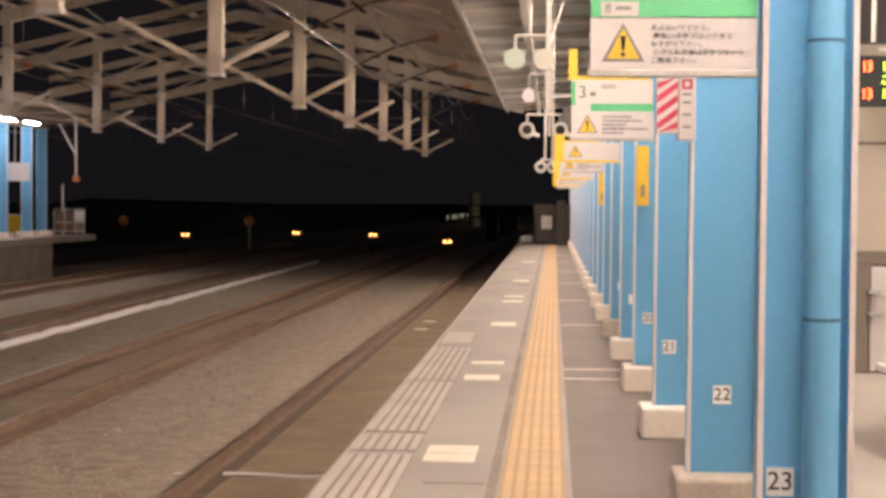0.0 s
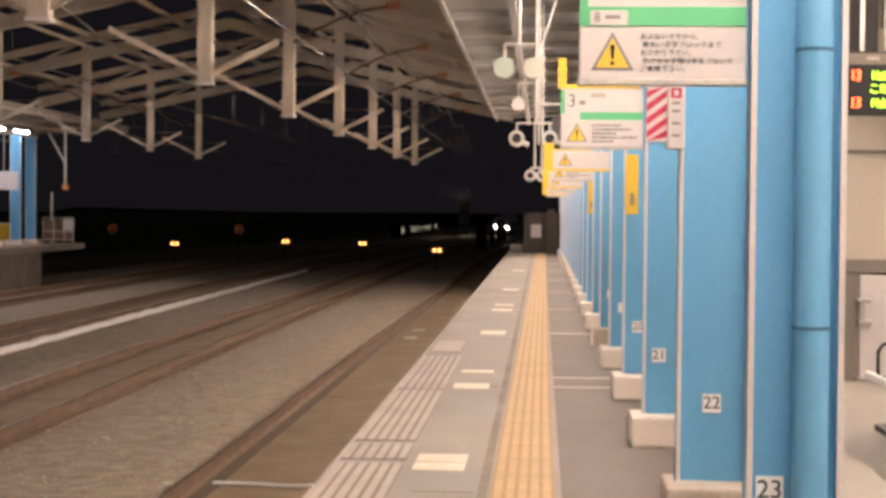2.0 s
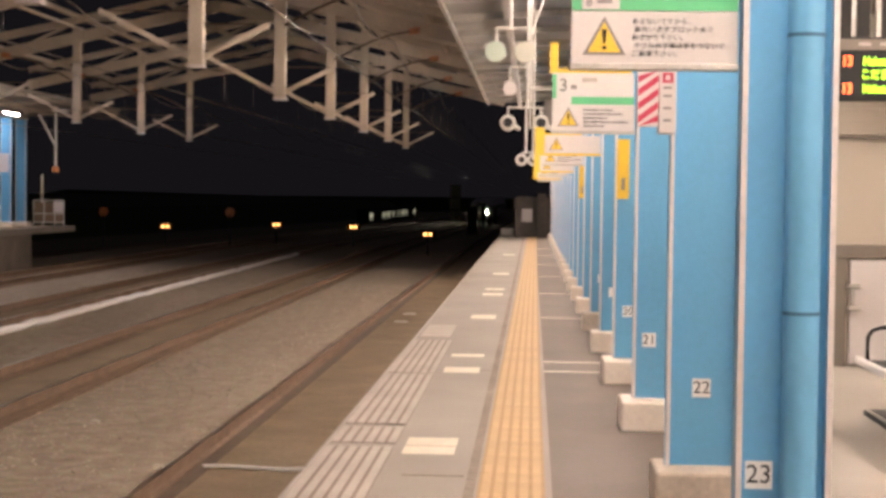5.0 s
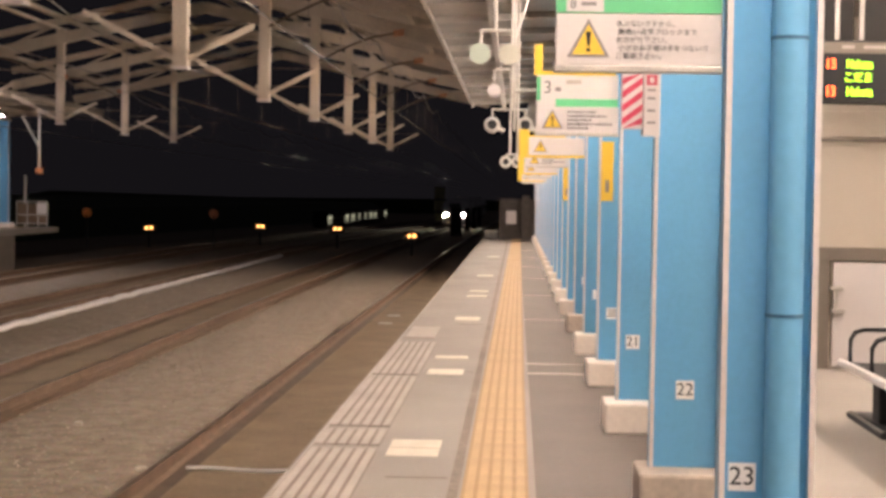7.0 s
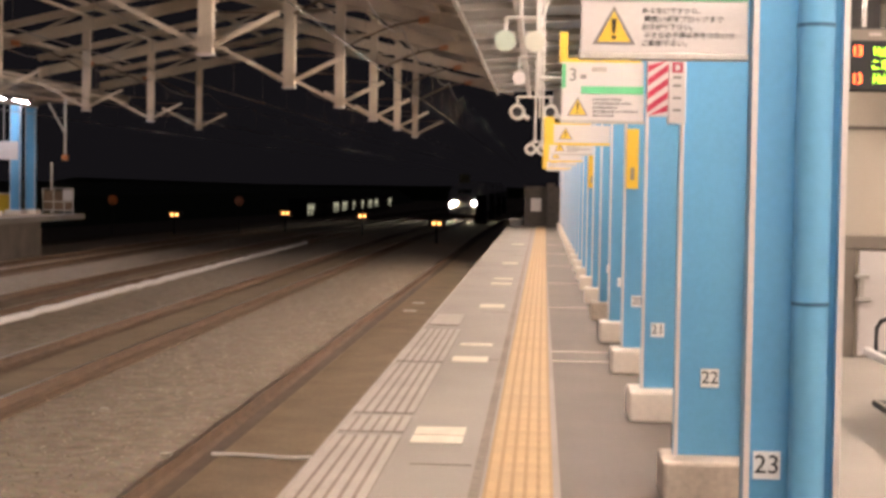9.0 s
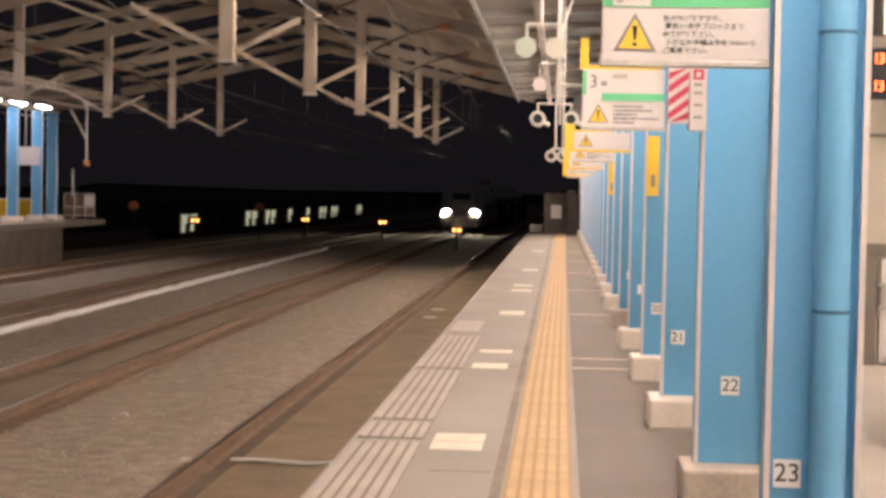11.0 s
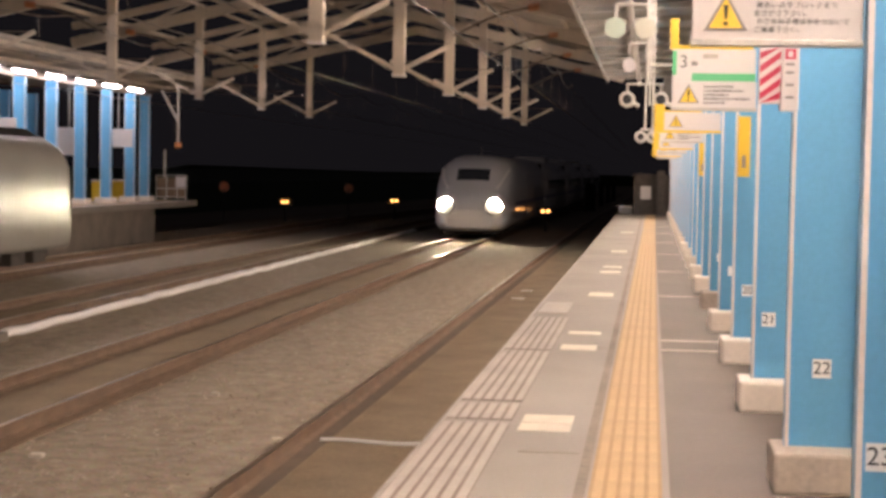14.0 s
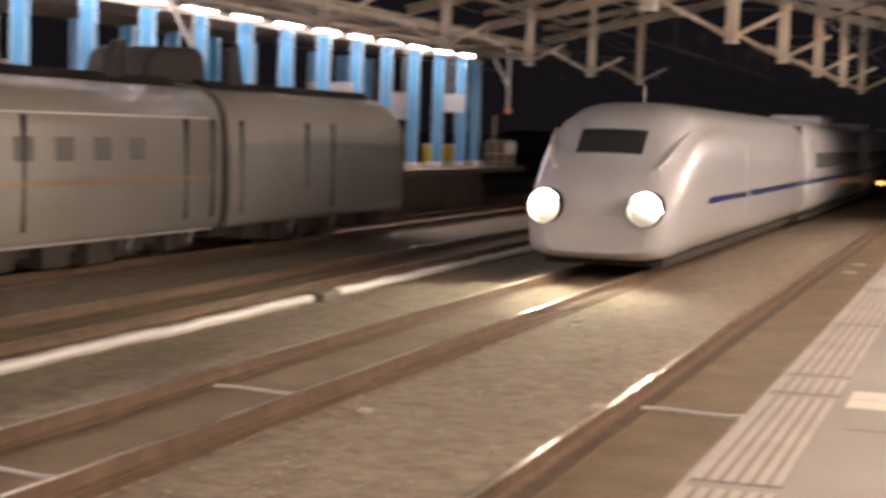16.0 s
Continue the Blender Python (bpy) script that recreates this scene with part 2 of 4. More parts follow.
def build_tracks():
    for k, c in enumerate(TRACKS):
        tr = thing("railway_track", ("near platform" if k == 0 else "station") + " track with two rust-brown steel rails", "track", group="station tracks")
        bed = box(c - 0.50, c + (1.9 if k == 0 else 0.50), -20, 90, -1.47, -1.412)
        part("track_bed", sloped(bed), M["dust"], tr, "rust-dusted brown bed between the rails")
        for s in (-1, 1):
            x = c + s * 0.7525
            # Near track: strip colour carries the shade beside the rail; elsewhere rust.
            part("rust_strip", sloped(box(x - (0.24 if s < 0 or k else 0.1), x + 0.24, -20, 90, -1.47, -1.417)), M["railshade" if k == 0 else "rust"], tr, "rust-stained strip along the rail, painted as shade on the near track")
            r = part("rail", sloped(prism(rail_profile(x), -20, 90)), M["rail_side"], tr)
            part("rail_head", sloped(box(x - 0.030, x + 0.030, -20, 90, -1.254, -1.249)), M["rail_top"], r, "polished running surface")
    # bond cables lying across the tracks
    for c, y in ((TRACKS[0], 17.5), (TRACKS[1], 16.6), (TRACKS[1], 11.75)):
        bm = tube([(c - 0.56 + 1.22 * i / 8, y + 0.06 * math.sin(i * 0.8), -1.375 - 0.012 * math.sin(math.pi * i / 8)) for i in range(9)], 0.019, 6)
        tagged(part("bond_cable", bm, M["plate"]), "pale bond cable lying across a track", "cable", group="bond cables")
    for x, y, w, ln in ((-3.04, 38.6, 0.15, 0.2), (-3.03, 41.2, 0.15, 0.2), (-4.0, 17.6, 0.06, 0.05), (-6.15, 16.1, 0.07, 0.06), (-5.6, 21.0, 0.05, 0.05)):
        tagged(part("track_plate", box(x - w, x + w, y - ln, y + ln, -1.46, -1.395, 0.01), M["mark"]), "small pale plate lying in the ballast", "plate", group="track plates")


def build_pipe():
    """White pipe between the two through tracks, slightly wavy, in two runs with a gap."""
    rng = random.Random(4)
    for y0, y1 in ((-8, 25.8), (26.9, 80)):
        bm = bmesh.new()
        n = int((y1 - y0) / 0.35)
        rings = []
        for i in range(n + 1):
            y = y0 + (y1 - y0) * i / n
            x = -10.85 + 0.08 * noise.noise((y * 0.6, 3, 0)) - 0.009 * max(0, y - 20)
            z = -1.365 + 0.034 * noise.noise((y * 0.9, 7, 0)) + 0.024 * noise.noise((y * 2.1, 1, 0))
            rings.append([bm.verts.new((x + 0.082 * math.cos(a), y, z + 0.082 * math.sin(a))) for a in [j * math.pi / 5 for j in range(10)]])
        for a, b in zip(rings, rings[1:]):
            for j in range(10):
                fc = bm.faces.new((a[j], a[(j + 1) % 10], b[(j + 1) % 10], b[j]))
                fc.smooth = True
        bm.faces.new(rings[0]), bm.faces.new(rings[-1])
        bmesh.ops.recalc_face_normals(bm, faces=bm.faces)
        tagged(part("white_pipe", bm, M["plate"]), "wavy white pipe lying between the through tracks", "pipe", group="white pipes")
    tagged(part("pipe_box", box(-11.05, -10.7, 25.9, 26.7, -1.46, -1.28, 0.03), M["brown"]), "dark junction box between two white pipe ends", "junction box")


def build_platform():
    pf = thing("platform_near", "near platform of grey paving with a ribbed edge", "platform", kind="structure")
    part("platform_slab", box(EDGE + 0.012, 12, -20, P_END, -0.16, 0), M["concrete"], pf)
    part("platform_face", box(EDGE + 0.25, EDGE + 0.5, -20, P_END, -1.5, -0.16), M["wall"], pf)
    part("platform_fill", box(EDGE + 0.5, 12, P_END - 0.4, P_END, -1.5, -0.16), M["wall"], pf)
    # ribbed grey non-slip strips along the edge, in lengths
    for y, ln in ((2.0, 2.6), (4.7, 2.6), (7.4, 2.75), (10.25, 0.75), (11.1, 3.2), (14.4, 3.3)):
        part("edge_groove", box(EDGE + 0.02, EDGE + 0.43, y, y + ln - 0.07, 0.0, 0.004), M["groove"], pf)
        for i in range(6):
            x = EDGE + 0.022 + i * 0.071
            part("edge_rib", box(x, x + 0.046, y, y + ln - 0.07, 0, 0.010), M["rib"], pf)
    part("edge_plate", box(EDGE + 0.05, EDGE + 0.37, 18.2, 19.7, 0, 0.012), M["rib"], pf)
    part("edge_nosing", box(EDGE - 0.012, EDGE + 0.012, -20, P_END, -0.16, 0.006), M["rib"], pf)
    # joints and paved bands
    part("dark_paving", box(0.125, 1.15, -20, P_END, 0, 0.004), mat("dark_paving", (0.14, 0.12, 0.10), 0.8, var=0.2, scale=1, fine=70, bump=0.12), pf)
    part("gutter", box(-0.34, -0.285, -20, P_END, 0, 0.003), M["wall"], pf)
    for yy in (14.65, 15.5, 21.2, 26.6, 32.4, 38, 44, 50):
        part("cross_joint", box(0.125, 0.66, yy, yy + 0.05, 0.004, 0.008), M["mark"], pf)
    for yy in np.arange(3.5, 60, 5.6):
        part("slab_joint", box(EDGE + 0.56, -0.36, yy, yy + 0.02, 0, 0.003), M["wall"], pf)
    # tactile tiles
    tile = bmesh.new()
    box(-0.177, 0.177, -0.148, 0.148, 0, 0.010, 0, tile)
    for i in range(5):
        xx = -0.135 + i * 0.0675
        box(xx - 0.023, xx + 0.023, -0.1485, 0.1485, 0.008, 0.017, 0, tile)
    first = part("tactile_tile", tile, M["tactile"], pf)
    # Darker second material paints shade into the hollows between the ribs.
    first.data.materials.append(mat("tactile_hollow_shade", (0.33, 0.22, 0.105), 0.8, var=0.15, scale=2, fine=50, bump=0.1))
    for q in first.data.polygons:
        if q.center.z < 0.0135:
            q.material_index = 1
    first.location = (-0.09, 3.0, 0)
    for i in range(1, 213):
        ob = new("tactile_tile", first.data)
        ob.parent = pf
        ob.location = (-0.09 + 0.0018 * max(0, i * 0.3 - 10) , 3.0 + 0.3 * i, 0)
    # cream boarding marks, door by door
    for yy, ln in ((9.86, 0.30), (10.20, 0.32), (14.5, 0.42), (15.95, 0.25), (21.0, 0.6), (26.0, 0.5), (27.5, 0.4), (33.0, 0.6), (44, 0.6), (4.2, 0.3), (4.55, 0.3)):
        part("boarding_mark", box(-0.765, -0.45, yy, yy + ln, 0, 0.004), M["mark"], pf)


def build_far_platform():
    pf = thing("platform_far", "far platform with a stained concrete face", "platform", kind="structure")
    part("platform_slab", box(-34, FAR_EDGE, -20, 68.3, -0.10, 0.12), M["concrete"], pf)
    part("platform_face", box(-33.8, FAR_EDGE - 0.35, -20, 63.4, -1.5, -0.10), M["wall"], pf)
    part("edge_line", box(FAR_EDGE - 0.5, FAR_EDGE - 0.02, -20, 68.3, 0.12, 0.128), M["rib"], pf)
    part("tactile_band", box(FAR_EDGE - 1.3, FAR_EDGE - 0.9, -20, 67.8, 0.12, 0.132), M["tactile"], pf)
    part("back_wall", box(-34, -33.8, -20, 52, 0.12, 3.6), M["tanwall"], pf, "pale tiled wall at the back of the platform")


# ---- columns ----
def column_mesh_parts(col, h, pipe=False, hw=0.146):
    part("web", box(-hw + 0.009, hw - 0.009, -0.008, 0.008, 0.2, h), M["blue"], col)
    for s in (-1, 1):
        fl = part("flange", box(s * hw - 0.009, s * hw + 0.009, -0.056, 0.056, 0.2, h), M["blue"], col)
        # Paler strip along the flange's -y edge.
        part("flange_edge", box(s * hw - 0.010, s * hw + 0.010, -0.060, -0.056, 0.2, h), M["edge"], fl, "pale flange edge")
    if pipe:
        p = part("downpipe", rod((0.050, -0.052, 0.2), (0.050, -0.052, h), 0.060, 20), M["bluepipe"], col, "round blue drainpipe in the column's hollow")
        for z in (1.17, 2.09, 3.05):
            part("pipe_collar", rod((0.050, -0.052, z), (0.050, -0.052, z + 0.012), 0.063, 20), M["seam"], p)


def number_plate(col, text):
    p = part("number_plate", box(-0.046, 0.046, -0.014, -0.009, 0.54, 0.635, 0.001), M["plate"], col, "white enamel plate with a column number")
    p.location = ({"23": -0.075, "22": -0.004, "21": -0.072, "20": -0.052}.get(text, -0.04), 0, 0.038 if text == "23" else 0.01)
    if text:
        part("numeral", upright(letters(text, 0.088), 0, -0.0155, 0.588), M["black"], p)


def build_columns():
    for i in range(0, 23):
        n = 24 - i
        y = 2.8 + 2.8 * i
        col = thing("platform_column", "blue steel H-section column standing on a pale base block", "column", (0.848 if n == 23 else 0.870, y, 0), "blue platform columns")
        column_mesh_parts(col, CANOPY + 0.1, pipe=(n in (23, 17, 11)), hw=0.148 if n == 23 else 0.172)
        b = box(-0.265 if n != 22 else -0.245, 0.20, -0.25, 0.2, 0.0, 0.205, 0.018)
        part("base_block", b, M["tan"] if n in (22, 18) else M["cream"], col, "tan concrete base" if n in (22, 18) else "cream-painted concrete base")
        if 19 < n < 24:
            number_plate(col, str(n) if n > 19 else "")
        elif n == 19 or n == 18:
            number_plate(col, "")
    far = thing("platform_column", "blue steel column of the far platform", "column", (-20.6, 65.7, 0.12), "far platform columns")
    column_mesh_parts(far, 4.3)
    far.scale = (1.35, 1.35, 1.0)
    part("base_block", box(-0.25, 0.25, -0.25, 0.25, 0, 0.2, 0.02), M["cream"], far)
    for row, y1 in ((-20.6, 63.8), (-25.2, 65.2)):
        for k in range(0, 18):
            copy_thing(far, pose(row, y1 - 2.9 * k, 0.12))


# ---- canopies and roof frames ----
def build_canopies():
    c = thing("canopy_near", "grey ribbed canopy over the near platform", "canopy", kind="structure")
    part("canopy_sheet", prism([(-1.3, 4.30), (4, 4.62), (12, 4.3), (12, 4.4), (4, 4.72), (-1.3, 4.40)], -20, 49), M["sheet"], c)
    part("canopy_tail", prism([(0.32, 4.40), (4, 4.62), (12, 4.3), (12, 4.4), (4, 4.72), (0.32, 4.50)], 49.02, P_END), M["sheet"], c)
    part("canopy_fascia", box(-1.36, -1.30, -20, 49, 4.24, 4.44), M["galv"], c)
    for i in range(28):
        y = -18 + 2.4 * i
        part("canopy_rib", bar((-1.28, y, 4.25), (4, y, 4.56), 0.09, 0.10), M["canopyrib"], c)
    for x in (-0.4, 0.85, 2.2):
        part("canopy_purlin", box(x - 0.05, x + 0.05, -20, 49, 4.10 + 0.06 * (x + 1.3), 4.22 + 0.06 * (x + 1.3)), M["canopyrib"], c)
    f = thing("canopy_far", "weathered sheet canopy over the far platform", "canopy", kind="structure")
    part("canopy_sheet", prism([(-17.9, 5.05), (-22.5, 4.75), (-34, 5.3), (-34, 5.4), (-22.5, 4.85), (-17.9, 5.15)], -20, 71), M["sheetdark"], f)
    for i in range(17):
        y = -14 + 5.1 * i
        part("canopy_rib", bar((-17.9, y, 5.0), (-22.5, y, 4.70), 0.09, 0.12), M["steel"], f)
    for x, z in ((-18.0, 4.93), (-20.0, 4.78), (-22.0, 4.66)):
        part("canopy_purlin", box(x - 0.05, x + 0.05, -20, 71, z - 0.06, z + 0.06), M["steel"], f)
    # closing wall behind the near platform
    tagged(part("wall_east", box(12, 12.2, -20, P_END, -1.5, 4.4), M["tanwall"]), "tan wall along the back of the platform", "wall", kind="structure")


def chord_z(x):
    return 7.42 - 0.225 * abs(x - APEX)


def build_frames():
    first = None
    for y in FRAMES:
        if first:
            copy_thing(first, pose(0, y, 0))
            continue
        fr = thing("roof_frame", "pale steel roof frame spanning the four tracks", "roof frame", (0, y, 0), "roof frames")
        x0, x1 = -18.6, -1.2
        for a, b in ((x0, APEX), (APEX, x1)):
            part("top_chord", bar((a, 0, chord_z(a) + 0.55), (b, 0, chord_z(b) + 0.55), 0.16, 0.22), M["steel"], fr)
            part("bottom_chord", bar((a, 0, chord_z(a)), (b, 0, chord_z(b)), 0.22, 0.34), M["steel"], fr)
        xs = np.linspace(x0, x1, 9)
        for i, (a, b) in enumerate(zip(xs, xs[1:])):
            za, zb = (0.0, 0.55) if i % 2 else (0.55, 0.0)
            part("lattice_bar", bar((a, 0, chord_z(a) + za), (b, 0, chord_z(b) + zb), 0.09, 0.09), M["steel"], fr)
        for x, zb in ((ROW_A, 3.53), (ROW_B, 3.72)):
            p = part("drop_post", box(x - 0.12, x + 0.12, -0.10, 0.10, zb, chord_z(x) + 0.3, 0.012), M["steel"], fr, "square steel post hanging from the chord")
            part("post_foot", box(x - 0.135, x + 0.135, -0.115, 0.115, zb - 0.02, zb + 0.03), M["edge"], p)
            for s in (-1, 1):
                ln = 1.15 if s > 0 else 1.55
                st = part("foot_strut", bar((x + s * 0.1, 0, zb + 0.15), (x + s * ln, 0, zb + 0.10 + 0.5 * ln), 0.075, 0.085), M["steel"], fr, "slanting strut from the post's foot")
                part("tie_rod", rod((x + s * 0.1, 0, zb + 0.10 + 0.5 * ln), (x + s * ln, 0, zb + 0.10 + 0.5 * ln), 0.012, 6), M["wire"], st)
        # bracket arms that hold the wires
        for x, s in ((ROW_A, 1), (ROW_B, -1)):
            pts = [Vector((x + s * (0.12 + 1.95 * u), -0.25, 5.05 + 0.75 * math.sin(u * 1.4))) for u in (0, 0.25, 0.5, 0.75, 1)]
            bm = tube(pts, 0.03)
            arm = part("bracket_arm", bm, M["wire"], fr)
            ib = bmesh.new()
            for k in range(4):
                rod(pts[-1] + Vector((s * 0.07 * k, 0, 0.01 * k)), pts[-1] + Vector((s * (0.07 * k + 0.045), 0, 0.01 * k)), 0.10 - 0.01 * (k % 2), 10, ib)
            part("insulator", ib, M["insul"], arm, "brown-orange porcelain insulator")
        first = fr
    pu = thing("roof_purlins", "long steel purlins joining the roof frames", "purlins", kind="structure")
    for x in (-17.8, -14.4, -11.8, APEX, -7.6, -5.3, -3.0, -1.5):
        part("purlin", box(x - 0.06, x + 0.06, FRAMES[0], FRAMES[-1], chord_z(x) + 0.60, chord_z(x) + 0.74), M["steel"], pu)
    for a, b in zip(FRAMES, FRAMES[1:]):
        for x in (ROW_A, ROW_B):
            part("wind_brace", bar((x, a, chord_z(x) + 0.3), (x, b, chord_z(x) + 0.3), 0.07, 0.09), M["steel"], pu)
    sh = thing("roof_sheet", "weathered roof sheeting over the near track", "roof", kind="structure")
    part("sheet", prism([(-1.5, chord_z(-1.5) + 0.76), (-5.2, chord_z(-5.2) + 0.76), (-5.2, chord_z(-5.2) + 0.82), (-1.5, chord_z(-1.5) + 0.82)], FRAMES[0], FRAMES[-1]), M["sheetdark"], sh)


def build_wires():
    for k, c in enumerate(TRACKS):
        w = thing("overhead_wire", "copper overhead line with droppers above a track", "overhead line", group="overhead lines")
        # Near track's wire is paler, with some headlight glint put into its colour.
        part("contact_wire", rod((c - 0.18, -20, 3.75), (c - 0.18, 380, 3.75), 0.015 if k == 0 else 0.012, 8), M["glint_wire" if k == 0 else "wire"], w)
        ys = [FRAMES[0] + 8.6 * i for i in range(0, 24)]
        pts = [(c, a + 8.6 * u, 4.75 - 1.2 * u * (1 - u)) for a in ys for u in (0, 0.25, 0.5, 0.75)]
        part("messenger_wire", tube(pts, 0.014, 6), M["wire"], w)
        drop = None
        for a in ys[:12]:
            for u in (0.25, 0.75):
                if drop is None:
                    drop = part("dropper", rod((0, 0, 3.75), (0, 0, 4.52), 0.003, 5), M["wire"], w)
                    d = drop
                else:
                    d = new("dropper", drop.data)
                    d.parent = w
                d.location = (c - 0.09, a + 8.6 * u, 0)


# ---- lamps ----
def build_lamps():
    # Lamp row added out of sight to light the platform and tracks.
    lamp = thing("tube_lamp", "unseen fluorescent tube lamp added under the near canopy", "lamp", (0.72, -15.4, 3.70), "near platform lamps")
    part("housing", prism([(-0.11, 0.02), (0.11, 0.02), (0.05, 0.10), (-0.05, 0.10)], -1.2, 1.2), M["white"], lamp)
    for y in (-0.8, 0.8):
        part("stem", rod((0, y, 0.09), (0, y, 0.82), 0.012, 8), M["galv"], lamp)
    part("tube", rod((0, -1.15, -0.02), (0, 1.15, -0.02), 0.03, 10), M["tube"], lamp, "glowing warm-white tube")
    for k in range(1, 27):
        copy_thing(lamp, pose(0.72, -15.4 + 2.8 * k, 3.70))
    # Second unseen row added to brighten the floor behind the columns.
    for k in range(0, 28):
        copy_thing(lamp, pose(4.3, -13.8 + 2.8 * k, 3.78))
    far = thing("tube_lamp", "bright tube lamp along the far canopy edge", "lamp", (-20.0, 62.6, 4.50), "far platform lamps")
    part("housing", prism([(-0.11, 0.03), (0.11, 0.03), (0.05, 0.14), (-0.05, 0.14)], -1.25, 1.25), M["brown"], far)
    for y in (-0.8, 0.8):
        part("stem", rod((0, y, 0.13), (0, y, 0.45), 0.015, 8), M["galv"], far)
    part("tube", rod((0, -0.88, 0), (0, 0.88, 0), 0.017, 10), M["fartube"], far, "glowing pinkish-white tube")
    for k in range(1, 24):
        copy_thing(far, pose(-20.0, 62.6 - 2.9 * k, 4.50))


def build_stones():
    """Loose ballast stones on the bed between the near tracks."""
    rng = np.random.default_rng(8)
    n = 6000
    x = np.where(rng.random(n) < 0.62, rng.uniform(-6.80, -3.72, n), rng.uniform(-11.45, -8.40, n))
    y = 9 + 46 * rng.random(n) ** 1.35
    r = rng.uniform(0.012, 0.026, n) * np.where(rng.random(n) < 0.05, 1.5, 1.0)
    octa = np.array([(1, 0, 0), (0, 1, 0), (-1, 0, 0), (0, -1, 0), (0, 0, 0.24), (0, 0, -0.5)], float)
    v = octa[None] * rng.uniform(0.6, 1.25, (n, 6, 1)) * r[:, None, None]
    turn = rng.uniform(0, 6.28, n)
    c, q = np.cos(turn)[:, None], np.sin(turn)[:, None]
    vx = v[:, :, 0] * c - v[:, :, 1] * q + v[:, :, 2] * 0.35 + x[:, None]
    vy = v[:, :, 0] * q + v[:, :, 1] * c + y[:, None]
    vz = v[:, :, 2] - 0.2 * v[:, :, 0] - 1.432 + 0.1 * r[:, None]
    co = np.stack([vx, vy, vz], -1).reshape(-1, 3)
    tri = np.array([(0, 1, 4), (1, 2, 4), (2, 3, 4), (3, 0, 4), (1, 0, 5), (2, 1, 5), (3, 2, 5), (0, 3, 5)])
    f = (tri[None] + 6 * np.arange(n)[:, None, None]).reshape(-1, 3)
    me = bpy.data.meshes.new("ballast_stones")
    me.from_pydata(co.tolist(), [], f.tolist())
    m = mat("ballast_stone", (0.56, 0.46, 0.34), 0.85, var=0.3, scale=0.6, fine=20, bump=0.0)
    nd, l = m.node_tree.nodes, m.node_tree.links
    b = nd["Principled BSDF"]
    g = nd.new("ShaderNodeNewGeometry")
    mr = nd.new("ShaderNodeMapRange")
    mr.inputs["To Min"].default_value, mr.inputs["To Max"].default_value = 0.86, 1.14
    mx = nd.new("ShaderNodeMix")
    mx.data_type, mx.blend_type = "RGBA", "MULTIPLY"
    mx.inputs["Factor"].default_value = 1.0
    old = b.inputs["Base Color"].links[0].from_socket
    l.new(g.outputs["Random Per Island"], mr.inputs["Value"])
    l.new(old, mx.inputs["A"]), l.new(mr.outputs[0], mx.inputs["B"]), l.new(mx.outputs["Result"], b.inputs["Base Color"])
    me.materials.append(m)
    tagged(new("ballast_stones", me), "loose grey-brown crushed ballast stones between the tracks", "ballast", kind="stuff")


build_ground()
build_stones()
build_tracks()
build_pipe()
build_platform()
build_far_platform()
build_columns()
build_canopies()
build_frames()
build_wires()
build_lamps()


# ---- trains ----
def ring(bm, y, hw, zt, zb, n=3.2):
    """One cross-section of a train body; the upper half is round-shouldered, the lower one boxier."""
    zc = zb + (zt - zb) * 0.42
    vs = []
    for j in range(32):
        a = 2 * math.pi * j / 32
        ca, sa = math.cos(a), math.sin(a)
        e = n if sa > 0 else 5.0
        r = (abs(ca) ** e + abs(sa) ** e) ** (-1 / e)
        vs.append(bm.verts.new((hw * r * ca, y, zc + (zt - zc if sa > 0 else zc - zb) * r * sa)))
    return vs


def loft(rings, bm):
    for a, b in zip(rings, rings[1:]):
        for j in range(len(a)):
            fc = bm.faces.new((a[j], a[(j + 1) % len(a)], b[(j + 1) % len(a)], b[j]))
            fc.smooth = True
    bm.faces.new(rings[0]), bm.faces.new(rings[-1])
    bmesh.ops.recalc_face_normals(bm, faces=bm.faces)
    return bm


NOSE = [(0.0, 1.02, 1.16, 0.42), (0.10, 1.28, 1.40, 0.33), (0.30, 1.44, 1.72, 0.28), (0.65, 1.53, 2.02, 0.25), (1.05, 1.59, 2.40, 0.25), (1.5, 1.63, 2.80, 0.25), (2.0, 1.66, 3.14, 0.25), (2.6, 1.68, 3.38, 0.25), (3.4, 1.68, 3.52, 0.25), (4.6, 1.68, 3.55, 0.25)]


def nose_at(s):
    for a, b in zip(NOSE, NOSE[1:]):
        if a[0] <= s <= b[0]:
            u = (s - a[0]) / (b[0] - a[0])
            return [p + (q - p) * u for p, q in zip(a, b)][1:]


def nose_depth(x, z):
    """How far behind the tip the nose's surface reaches the height z at the side offset x."""
    s = 0.0
    while s < 4.5:
        hw, zt, zb = nose_at(s)
        zc = zb + (zt - zb) * 0.42
        if abs(x) < hw and zc + (zt - zc) * (1 - abs(x / hw) ** 3.4) ** (1 / 3.4) >= z:
            break
        s += 0.02
    return s


def cowl(x, z, y0, y1, r0, r1, seg=24):
    """An open tube with a wall, from y0 to y1."""
    bm = bmesh.new()
    rings = []
    for y, r in ((y1, r0), (y0, r0), (y0, r1), (y1, r1)):
        rings.append([bm.verts.new((x + r * math.cos(2 * math.pi * k / seg), y, z + r * math.sin(2 * math.pi * k / seg))) for k in range(seg)])
    for a, b in zip(rings, rings[1:] + rings[:1]):
        for k in range(seg):
            bm.faces.new((a[k], a[(k + 1) % seg], b[(k + 1) % seg], b[k])).smooth = True
    bmesh.ops.recalc_face_normals(bm, faces=bm.faces)
    return bm


